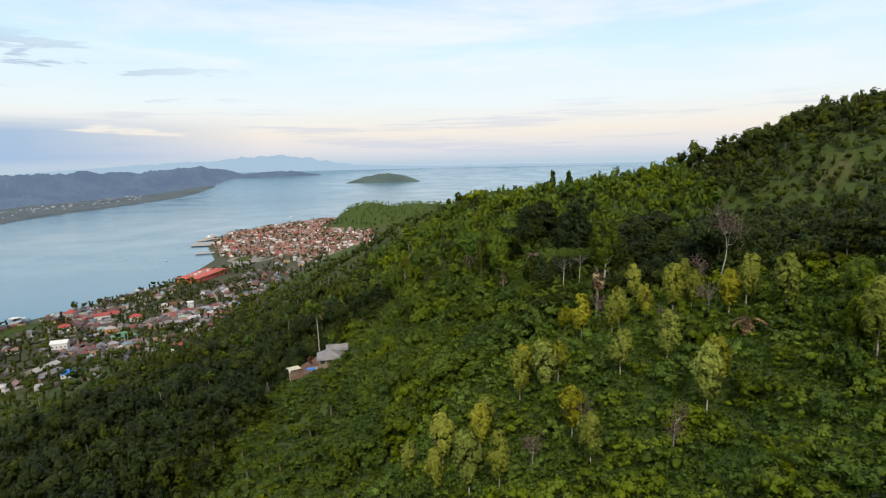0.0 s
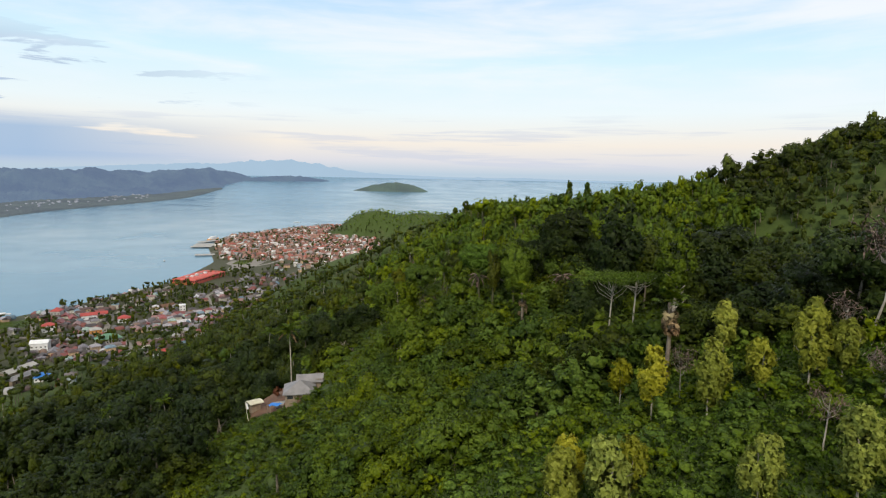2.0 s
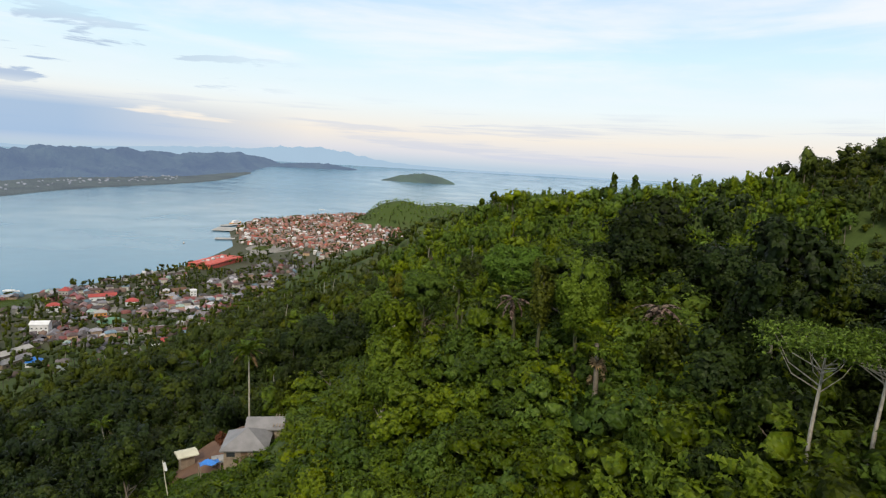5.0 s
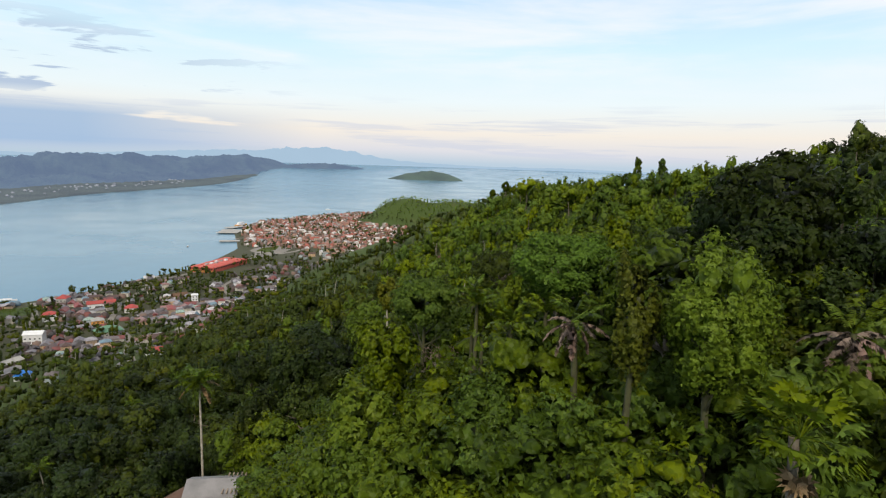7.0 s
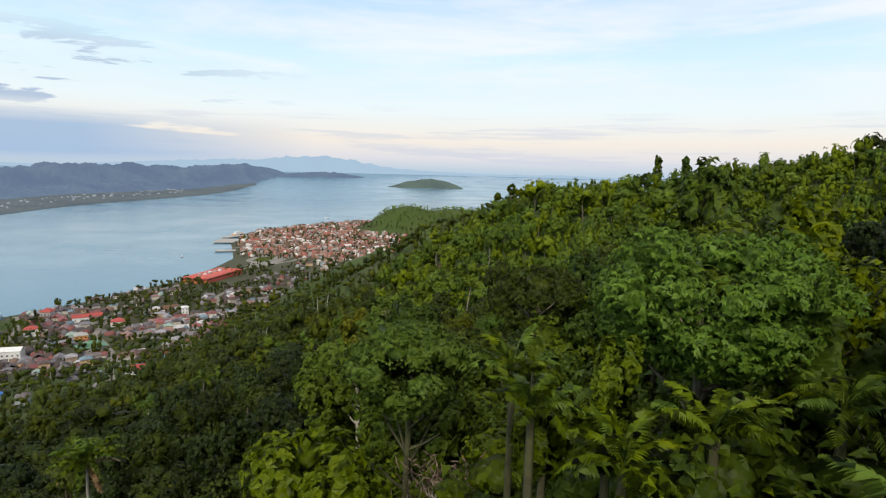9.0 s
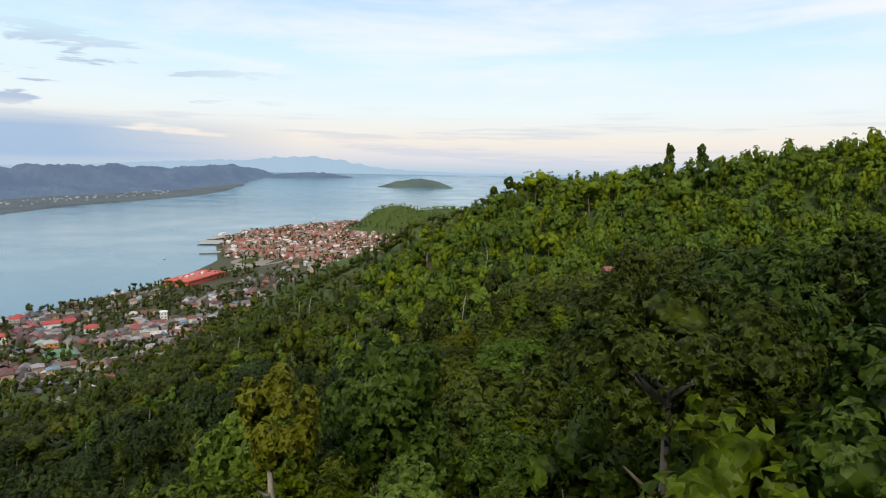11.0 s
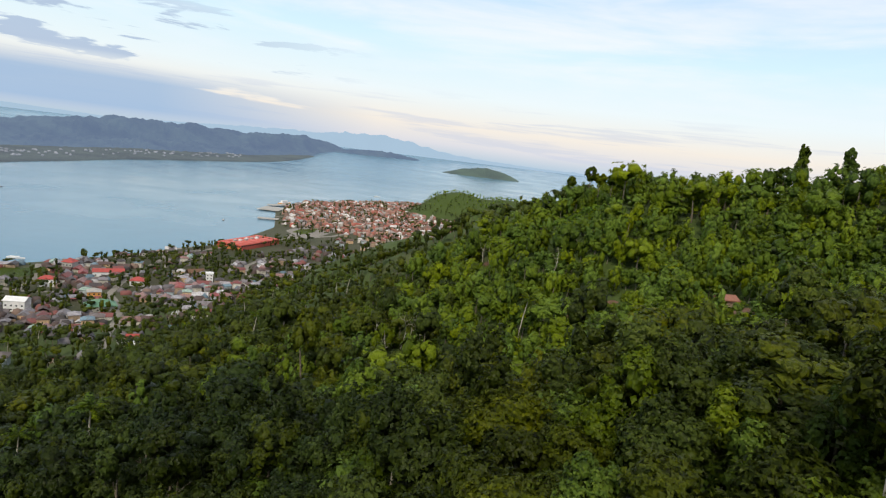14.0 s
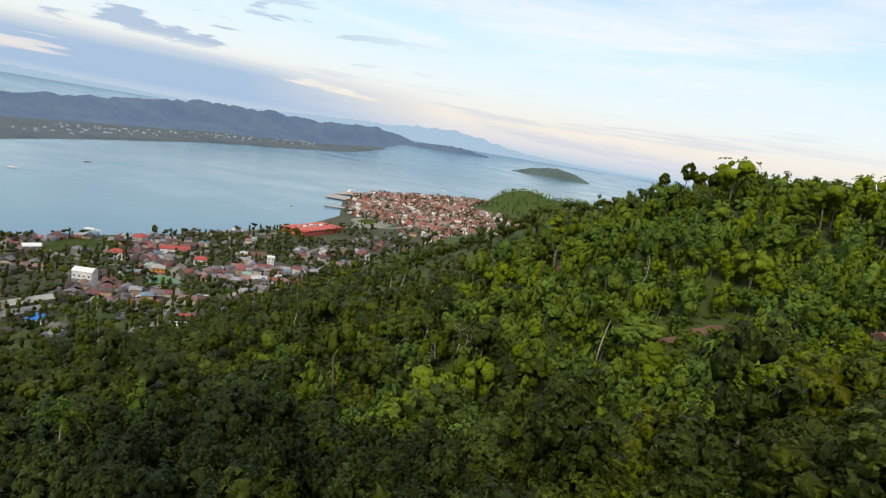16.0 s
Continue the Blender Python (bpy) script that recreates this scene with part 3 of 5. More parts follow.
def trunk(rng, height, r0, lean=0.6, limbs=4, top=0.75, k=5, sides=5, limb=0.0):
    """A leaning tapered trunk with limbs."""
    zz = np.linspace(-0.8, height * top, k)
    bend = rng.normal(size=2) * lean
    pts = np.stack([bend[0] * (zz / height) ** 2, bend[1] * (zz / height) ** 2, zz], -1)
    pieces = [tube(pts, np.linspace(r0, r0 * 0.4, k), sides)]
    for _ in range(limbs):
        s = rng.uniform(0.45, 0.95)
        o = np.array([np.interp(s * zz[-1], zz, pts[:, i]) for i in range(3)])
        a = rng.uniform(0, 6.283)
        e = o + np.array([math.cos(a), math.sin(a), rng.uniform(0.5, 1.1)]) * (limb or height * 0.22) * rng.uniform(0.7, 1.2)
        pieces.append(tube([o, (o + e) / 2 + np.array([0, 0, -0.1]), e], [r0 * 0.45, r0 * 0.3, r0 * 0.12], 3))
    return join(pieces)


# kinds: (crown height, rx, rz, clumps, trunk height, trunk radius)
KINDS = {
    "round": (5.2, 2.1, 2.4, 26, 6.2, 0.18),
    "wide": (6.0, 2.8, 2.1, 30, 7.0, 0.22),
    "column": (4.6, 1.55, 3.3, 24, 6.4, 0.16),
    "tall": (7.6, 1.9, 2.7, 24, 9.0, 0.20),
    "cone": (4.2, 1.30, 2.9, 18, 5.2, 0.11),
    "bush": (1.1, 1.7, 1.2, 10, 1.4, 0.05),
    "thicket": (2.2, 2.5, 2.2, 16, 2.8, 0.07),
}
# leaves, leaf length, corners of a leaf, size of the hearts, share of the boughs
LOD = {"near": (2300, 0.235, 4, 0.5, 1.0), "edge": (1300, 0.24, 3, 0.55, 0.9), "close": (520, 0.24, 3, 0.52, 0.9), "mid": (600, 0.32, 3, 0.58, 0.62), "far": (230, 0.45, 3, 0.70, 0.42), "fine": (560, 0.24, 3, 0.52, 0.9), "tiny": (30, 0.85, 3, 0.9, 0.2)}


def plant_arrays(kind, lod, seed):
    rng = np.random.default_rng(seed)
    h, rx, rz, cl, th, tr = KINDS[kind]
    n, size, sides, core, share = LOD[lod]
    if kind in ("cone", "bush"):
        n, size = int(n * (0.62 if kind == "cone" else 0.6)), size * 0.8
    cl = max(int(cl * share), 4)
    cv, cf = crown(rng, h, rx, rz, cl, n, size, core=core, spread=0.36 * (26 / max(cl, 9)) ** 0.25, sides=sides, aspect=0.56 if sides == 4 else 0.8, per=7 if lod == "near" else 4, inner={"near": 22, "close": 8, "fine": 8, "edge": 10, "mid": 5}.get(lod, 0))
    tv, tf = trunk(rng, th, tr, limb=rx * 0.6, limbs={"near": 4, "mid": 2}.get(lod, 0), k=5 if lod == "near" else 3, sides=5 if lod == "near" else 3)
    return cv, cf, tv, tf


def path_distance(x, y):
    yy = np.linspace(0, 190, 60)
    xx = np.interp(yy, PY, PX)
    return np.min(np.hypot(np.asarray(x)[:, None] - xx, np.asarray(y)[:, None] - yy), axis=1)


def jitter_grid(x0, x1, y0, y1, step, rng):
    X, Y = np.meshgrid(np.arange(x0, x1, step), np.arange(y0, y1, step))
    X = X.ravel() + rng.uniform(-0.48, 0.48, X.size) * step
    Y = Y.ravel() + rng.uniform(-0.48, 0.48, Y.size) * step
    return X, Y


HOUSE_AT = (-31.5, 139.5)


def open_slope(x, y):
    """1 on the grassy slope with young trees, 0 in the woods."""
    return (((x - 18) / 30) ** 2 + ((y - 52) / 34) ** 2 < 1) & (x < 48)


def creeper_slope(x, y):
    """The slope of low leafy scrub below the flight line."""
    return ((x > -34 - 0.1 * (y - 60)) & (x < 8) & (y > 30) & (y < 150) & ~((x > -8) & (y > 118))) & ~open_slope(x, y)


BARE = [(-35.0, 145.5, 5.5, 8.0), (12.0, 303.0, 3.6, 2.2), (5.0, 300.0, 2.4, 1.8), (30.0, 276.5, 5.0, 4.0), (-21.0, 352.0, 3.0, 6.0)]


def bare(x, y):
    """Trodden red earth round the house, the hut and on the ridge."""
    hit = np.zeros(np.shape(x), bool)
    for a, b, rx, ry in BARE:
        hit |= ((x - a) / rx) ** 2 + ((y - b) / ry) ** 2 < 1
    return hit


def meadow(x, y):
    """Bright creeper-covered patch under the ridge."""
    return ((x - 2) / 16) ** 2 + ((y - 350) / 12) ** 2 < 1


def yard_slope(x, y):
    """Low bushes and grass below the farmhouse."""
    return np.hypot((x + 33) / 11, (y - 127) / 13) < 1


def clearing(x, y):
    return bare(x, y) | meadow(x, y) | (np.hypot((x - HOUSE_AT[0]) / 8.5, (y - HOUSE_AT[1]) / 8.5) < 1) | yard_slope(x, y)


def in_town(x, y):
    """Built-up flat land by the shore."""
    d = x - shore_x(y)
    return (d > 0) & (ground_z(x, y) < 26) & (y > 250)


def far_view(x, y):
    """Seen from the flight line: ahead of the start and inside the widest view."""
    seen = np.zeros(np.shape(x), bool)
    for eye, target in [(row[1], row[2]) for row in PATH[::3]]:
        ahead = np.array([target[0] - eye[0], target[1] - eye[1]])
        ahead = ahead / np.linalg.norm(ahead)
        u, v = (x - eye[0]) * ahead[0] + (y - eye[1]) * ahead[1], (x - eye[0]) * ahead[1] - (y - eye[1]) * ahead[0]
        seen |= (u > 14) & (np.abs(v) < 0.80 * u + 6)
    return seen


def build_stuff(name, label, category, batches, mats):
    """batches: (crown arrays, trunk arrays, x, y, z, scale) joined into one object."""
    V, F, I, T, off = [], [], [], [], 0
    for cv, cf, tv, tf, x, y, z, s, rot in batches:
        tn_ = np.random.default_rng(len(x)).random(len(x))
        for v, f, m in ((cv, cf, 0), (tv, tf, 1)):
            if v is None or not len(x):
                continue
            c, sn = np.cos(rot)[:, None], np.sin(rot)[:, None]
            P = np.stack([(v[None, :, 0] * c - v[None, :, 1] * sn) * s[:, None] + x[:, None],
                          (v[None, :, 0] * sn + v[None, :, 1] * c) * s[:, None] + y[:, None],
                          v[None, :, 2] * (s * (0.9 + 0.2 * np.sin(rot * 7)))[:, None] + z[:, None]], -1)
            if v.shape[1] == 6:
                N_ = np.stack([v[None, :, 3] * c - v[None, :, 4] * sn, v[None, :, 3] * sn + v[None, :, 4] * c, np.repeat(v[None, :, 5], len(x), 0)], -1)
            else:
                N_ = np.zeros_like(P)
            V.append(np.concatenate([P, N_], -1).reshape(-1, 6).astype(np.float32))
            T.append(np.repeat(tn_, len(v)))
            F.append((f[None] + (np.arange(len(x)) * len(v))[:, None, None]).reshape(-1, 3) + off)
            off += len(x) * len(v)
            I.append(np.full(len(x) * len(f), m))
    return tagged(link_mesh(name, np.concatenate(V), np.concatenate(F), mats, index=np.concatenate(I), tone=np.concatenate(T)), label, category, kind="stuff")


def near_tree(name, label, category, kind, seed, leaf_mat, bark_mat, group=""):
    cv, cf, tv, tf = plant_arrays(kind, "near", seed)
    root = tagged(new(name), label, category, group)
    link_mesh("crown", cv, cf, leaf_mat, root)
    link_mesh("trunk", tv, tf, bark_mat, root, smooth=True)
    return root


def place(x, y, rot=0.0, s=1.0, dz=0.0):
    return pose(x, y, float(ground_z(x, y)) + dz, 0, 0, rot) @ Matrix.Diagonal((s, s, s, 1))


def spawn(proto, m):
    """A copy at m, whose scale counts too."""
    ob = copy_thing(proto, m)
    ob.matrix_basis = m
    return ob


def drop_proto(ob):
    """Remove a pattern that has been copied."""
    for o in [*ob.children_recursive, ob]:
        bpy.data.objects.remove(o)


# the forest
NEAR_R = 34.0
fx, fy = jitter_grid(-230, 330, 0, 455, 4.4, RNG)
qx, qy = jitter_grid(-120, 130, 225, 410, 5.4, RNG)
qz = ground_z(qx, qy)
fx, fy = np.concatenate([fx, qx[qz > 80]]), np.concatenate([fy, qy[qz > 80]])
keep = far_view(fx, fy) & (fy < 398 + 0.14 * np.maximum(fx, -60)) & ~clearing(fx, fy) & ~open_slope(fx, fy) & ~creeper_slope(fx, fy) & ~in_town(fx, fy)
fx, fy = fx[keep], fy[keep]
pd = path_distance(fx, fy)
fz = ground_z(fx, fy)
fs = RNG.triangular(0.55, 1.0, 1.95, len(fx))
fs = fs * np.where((fx > 40) & (fy < 270), 0.66, 1.0)
fz = fz - 1.1 * fs
cz = np.interp(fy, PY, PZ)
clear = np.where(pd < 9, np.clip((cz - 5.0 - fz) / 10.0, 0.25, 1.95), 1.95)
fs = np.minimum(fs, clear)
frot = RNG.uniform(0, 6.283, len(fx))
pick = RNG.random(len(fx))
vines = np.array([noise.noise(Vector((x * 0.016, y * 0.016, 3.0))) for x, y in zip(fx, fy)])
upper = (fy > 250) & (fz > 86 + 16 * RNG.normal(size=len(fx)) * 0.4) & (fx < 130)
kindsel = np.where(upper & (vines > -0.35), np.where(pick < 0.40, 2, np.where(pick < 0.62, 4, np.where(pick < 0.9, 0, 1))), np.where(pick < 0.4, 0, np.where(pick < 0.62, 1, np.where(pick < 0.8, 3, np.where(pick < 0.9, 2, 4)))))
names_ = ["round", "wide", "column", "tall", "cone"]
near = (pd < NEAR_R) & (fy > 60) & (fy < 250)
rank = np.argsort(np.where(near, pd + 0.12 * np.abs(fy - 150), 1e9))[:285]
near[:] = False
near[rank] = True
HERO = [(10.6, 113.8, 4.5), (7.5, 115.7, 3.0), (11, 107, 3.5), (18, 117, 3.5), (6.1, 131.7, 5.5), (-4.7, 137.2, 4.2), (2.2, 149.3, 4.0), (5.4, 120, 3.4), (2.4, 126, 3), (4.6, 126, 3), (8.6, 128, 3), (0.2, 127.5, 3), (-0.3, 130.6, 2.6), (13.1, 187, 6.0), (1.5, 185, 5.5), (25, 90, 4), (22, 93.6, 3.5), (19.7, 95, 3), (22, 83, 3), (-10, 152.6, 2.5), (-36, 157, 4.5), (30.3, 279, 4), (30, 272, 4), (29, 266, 3.5), (12, 298, 5), (5, 295, 4.5), (12, 303, 5)]
for a, b, r in HERO:
    fs[np.hypot(fx - a, fy - b) < r] = 0.0
    fs[(np.hypot(fx - a, fy - b) < r + 3.0) & (fy < b)] *= 0.75
alive = fs > 0.1
near &= alive
edge = ~near & (pd < 40) & (fy > 20) & alive
mid = ~near & ~edge & (pd < 78) & alive
# right gully and lower left slope, where leaves carry painted shade
shade_zone = ((fx > 14) & (fy < 175)) | ((fx < -16) & (fy < 255))
# trees behind the ridges, out of sight of the flight line, are kept simple
sight = np.zeros(len(fx), bool)
for i in range(0, len(PX), max(len(PX) // 7, 1)):
    free = np.ones(len(fx), bool)
    for q in np.linspace(0.12, 0.97, 22):
        free &= ground_z(PX[i] + (fx - PX[i]) * q, PY[i] + (fy - PY[i]) * q) < PZ[i] + (fz + 13.0 - PZ[i]) * q
    sight |= free
LABELS = {"round": "dark green broadleaf forest tree with a rounded crown", "wide": "spreading broadleaf tree on the hillside", "column": "narrow tree draped in green climbers",
          "tall": "tall broadleaf tree with a pale trunk", "cone": "slim young yellow-green tree"}
for k, nm in enumerate(names_):
    for var in range(3):
        proto = near_tree("tree", LABELS[nm], "tree", nm, 100 + 10 * k + var, M_LEAF_SHADED if var == 2 else M_CREEP if nm == "column" or var else M_LEAF, M_PALEBARK if nm == "tall" else M_BARK, "trees of the hillside forest")
        for i in np.nonzero(near & (kindsel == k) & (np.where(shade_zone, 2, (fx < 9) & (fy < 165) | (np.arange(len(fx)) % 7 == 0)) == var))[0]:
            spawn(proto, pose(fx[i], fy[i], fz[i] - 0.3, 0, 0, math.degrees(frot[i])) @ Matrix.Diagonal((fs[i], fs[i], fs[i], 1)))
        drop_proto(proto)
for lod, mask in (("edge", edge), ("mid", mid & sight), ("far", ~near & ~edge & ~mid & alive & sight), ("tiny", ~near & ~edge & alive & ~sight)):
    # woods of the two dark zones take the leaf with painted shade
    for title, lab, chosen, lm in (("forest", "dense green tropical woods covering the slopes", ~upper & ~shade_zone, M_LEAF), ("shade_forest", "green woods on the slopes with shade painted into the leaves", ~upper & shade_zone, M_LEAF_SHADED), ("climber_woods", "narrow trees hung with bright green climbers", upper, M_VINE)):
        batches = []
        for k in range(5):
            for var in range(3):
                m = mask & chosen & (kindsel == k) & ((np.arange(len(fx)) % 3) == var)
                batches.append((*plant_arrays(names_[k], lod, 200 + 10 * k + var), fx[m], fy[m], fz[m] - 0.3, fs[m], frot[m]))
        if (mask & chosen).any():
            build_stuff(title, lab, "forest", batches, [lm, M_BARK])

# the same woods going on to both sides and behind the start
rng_o = np.random.default_rng(31)
ox, oy = jitter_grid(-200, 230, -120, 440, 5.6, rng_o)
keep = ~far_view(ox, oy) & ~clearing(ox, oy) & ~open_slope(ox, oy) & ~creeper_slope(ox, oy) & ~in_town(ox, oy) & (path_distance(ox, oy) > 16)
ox, oy = ox[keep], oy[keep]
oz = ground_z(ox, oy)
batches = []
for var, nm in enumerate(("round", "wide", "column")):
    m = (np.arange(len(ox)) % 3 == var) & (oz > 8)
    batches.append((*plant_arrays(nm, "tiny", 340 + var), ox[m], oy[m], oz[m] - 0.4, rng_o.uniform(0.9, 1.5, m.sum()), rng_o.uniform(0, 6.28, m.sum())))
build_stuff("outer_forest", "dense green woods on the slopes around", "forest", batches, [M_LEAF, M_BARK])

# woods beyond the ridge, on the far hill and between the houses
wx, wy = jitter_grid(-330, 130, 380, 1560, 6.5, RNG)
keep = ~in_town(wx, wy) & ((wy > 398 + 0.14 * np.maximum(wx, -60)) & (wy < 560) | (wy > 1330)) & (wx < 60 + 0.03 * wy) & (RNG.random(len(wx)) < np.where(wy > 1300, 0.45, 1.0))
wx, wy = wx[keep], wy[keep]
tx, ty = jitter_grid(-600, -60, 250, 1700, 7.8, RNG)
tn = np.array([noise.noise(Vector((x * 0.02, y * 0.02, 9.0))) for x, y in zip(tx, ty)])
keep = in_town(tx, ty) & (tx - shore_x(ty) > 8) & ((tn > -0.04) | (ground_z(tx, ty) > 13) | (ty < 400)) & (ty < 1700) & ((ty < 900) | (RNG.random(len(tx)) < 0.4))
tx, ty = tx[keep], ty[keep]
for nm2, xx, yy, lab, sc in (("far_woods", wx[wy > 1300], wy[wy > 1300], "far bright green woods on the hill over the port", 1.5), ("ridge_woods", wx[wy < 1300], wy[wy < 1300], "green woods running down behind the ridge", 1.5), ("town_trees", tx, ty, "dark trees between the houses by the shore", 1.1)):
    batches = []
    for k, nm in enumerate(("round", "wide", "column")):
        m = np.arange(len(xx)) % 3 == k
        batches.append((*plant_arrays(nm, "tiny", 300 + k), xx[m], yy[m], ground_z(xx[m], yy[m]) - 0.6, RNG.uniform(0.7, 1.25, m.sum()) * sc * (1 if nm2 == "town_trees" else 0.7), RNG.uniform(0, 6.28, m.sum())))
    build_stuff(nm2, lab, "woods", batches, [M_VIVID if nm2 == "far_woods" else M_LEAF, M_BARK])

# low scrub on the creeper slope, bushes on the open one, undergrowth between the trees of the flight line
def bushes(name, label, x, y, lod, lo, hi, mat, seed, sink=0.25, kind="bush"):
    batches = []
    rng = np.random.default_rng(seed)
    for var in range(4):
        m = np.arange(len(x)) % 4 == var
        batches.append((*plant_arrays(kind, lod, seed + var), x[m], y[m], ground_z(x[m], y[m]) - sink, rng.uniform(lo, hi, m.sum()), rng.uniform(0, 6.28, m.sum())))
    return build_stuff(name, label, "scrub", batches, [mat, M_BARK])


bx, by = jitter_grid(-50, 52, 8, 150, 1.9, RNG)
keep = (creeper_slope(bx, by) | (open_slope(bx, by) & (RNG.random(len(bx)) < 0.95)) | (yard_slope(bx, by) & (RNG.random(len(bx)) < 0.55))) & ~(np.hypot(bx - HOUSE_AT[0], by - HOUSE_AT[1]) < 8.5) & ~bare(bx, by)
bx, by = bx[keep], by[keep]
tall = creeper_slope(bx, by) & (by > 72) & (bx > -16)
grassy = open_slope(bx, by)
bushes("scrub", "low leafy creeper scrub covering the slope", bx[~tall & ~grassy], by[~tall & ~grassy], "close", 0.45, 1.1, M_CREEP, 400)
bushes("slope_bushes", "bright low bushes among the grass of the open slope", bx[grassy], by[grassy], "close", 0.4, 1.0, M_VINE, 408)
bushes("tall_scrub", "head-high creeper thicket on the spur", bx[tall], by[tall], "close", 0.7, 1.3, M_CREEP, 404, 0.3, "thicket")
mx, my = jitter_grid(-16, 20, 336, 364, 2.1, RNG)
k_ = meadow(mx, my)
cx_, cy_ = jitter_grid(0, 36, 262, 310, 2.0, RNG)
c_ = ~bare(cx_, cy_) & (np.min([np.hypot(cx_ - a, cy_ - b) - r for a, b, r in HERO[-6:]], axis=0) < 0.5)
bushes("clearing_bushes", "low bushes round the bare hillside patches", cx_[c_], cy_[c_], "far", 0.5, 1.0, M_VINE, 416)
bushes("ridge_creepers", "bright green creepers covering the ridge patch", mx[k_], my[k_], "far", 0.6, 1.2, M_VIVID, 412)
ux, uy = jitter_grid(-34, 34, 84, 235, 2.9, RNG)
k_ = (path_distance(ux, uy) < np.where(uy > 180, 52, 26)) & ~clearing(ux, uy) & ~creeper_slope(ux, uy) & ~open_slope(ux, uy)
ux, uy = ux[k_], uy[k_]
spur = (ux > -8) & (ux < 22) & (uy < 136)
bushes("undergrowth", "dense leafy undergrowth between the trees", ux[~spur], uy[~spur], "fine", 0.75, 1.4, M_CREEP, 420, 0.3, "thicket")
bushes("spur_thicket", "tall bright thicket on the crest of the spur", ux[spur], uy[spur], "fine", 1.0, 1.55, M_CREEP, 425, 0.3, "thicket")
ex, ey = jitter_grid(-45, 90, 20, 130, 3.2, RNG)
k_ = ~clearing(ex, ey) & ~creeper_slope(ex, ey) & ~open_slope(ex, ey) & far_view(ex, ey) & (path_distance(ex, ey) > 20)
bushes("forest_edge", "bushes closing the edge of the woods", ex[k_], ey[k_], "mid", 0.7, 1.25, M_LEAF, 430, 0.3, "thicket")
gx_, gy_ = RNG.uniform(-46, 50, 280000), RNG.uniform(14, 156, 280000)
m = open_slope(gx_, gy_) | (clearing(gx_, gy_) & ~bare(gx_, gy_))
gp = np.stack([gx_[m], gy_[m], ground_z(gx_[m], gy_[m]) + 0.22], -1)
gv, gf = leaves(gp, unit(RNG.normal(size=gp.shape) * 0.7 + np.array([0, 0, 0.5])), 0.55, 0.3, RNG, 3)
tagged(link_mesh("grass", gv, gf, M_GRASS), "long bright green grass on the open slope", "grass", kind="stuff")


# single plants
def tuft_tree(name, label, x, y, zc, rx, rz, n, size, mat, bark, seed, clumps=26, spread=0.3, hang=0.35, trunk_r=0.25, aspect=0.45, core=0.6, ragged=1.0, low=0.22, limbs=7):
    """A tree of its own whose crown is centred at height zc over the sea."""
    rng = np.random.default_rng(seed)
    g = float(ground_z(x, y))
    root = tagged(new(name), label, "tree")
    root.matrix_basis = pose(x, y, g)
    cv, cf = crown(rng, zc - g, rx, rz, clumps, n, size * 0.85, aspect, spread, core, 4, hang, low, ragged, 8, 26)
    link_mesh("crown", cv, cf, mat, root)
    tv, tf = trunk(rng, zc - g + rz * 0.4, trunk_r, 0.3, limbs if rx > 1.2 else 0, 0.9, limb=rx * 0.55)
    link_mesh("trunk", tv, tf, bark, root, smooth=True)
    return root


def frond_mesh(rng, length, droop, pairs, leaflet, width=0.032, lift=0.6, stiff=0.5):
    """A feather frond: an arching midrib with leaflets to both sides, along +x."""
    s = np.linspace(0, 1, 9)
    px, pz = length * (s - 0.12 * s ** 2), length * (lift * s - droop * s ** 2)
    rib = np.stack([px, 0 * s, pz], -1)
    pieces = [tube(rib, np.linspace(0.035, 0.008, 9) * max(length / 2, 0.7), 3)]
    t = np.linspace(0.12, 0.98, pairs)
    c = np.stack([np.interp(t, s, px), 0 * t, np.interp(t, s, pz)], -1)
    ll = leaflet * np.sin(np.pi * np.clip(t * 0.86 + 0.12, 0, 1)) ** 0.6 * rng.uniform(0.85, 1.1, pairs)
    vs, fs = [], []
    for side in (-1, 1):
        tip = c + np.stack([ll * 0.55, side * ll * 0.85, -ll * stiff * rng.uniform(0.6, 1.3, pairs)], -1)
        a, b = c - np.array([width, 0, 0]), c + np.array([width, 0, 0])
        m = (c + tip) / 2 + np.array([0, 0, 0.08]) * leaflet
        vs.append(np.stack([a, b, m + np.array([width, 0, 0]), tip, m - np.array([width, 0, 0])], 1).reshape(-1, 3))
        k = np.arange(pairs)[:, None] * 5
        fs.append(np.concatenate([k + np.array([[0, 1, 2]]), k + np.array([[0, 2, 4]]), k + np.array([[4, 2, 3]])]))
    pieces += [(v, f) for v, f in zip(vs, fs)]
    return join(pieces)


def shared(name, v, f, mat):
    ob = link_mesh(name, v, f, mat)
    me = ob.data
    bpy.data.objects.remove(ob)
    return me


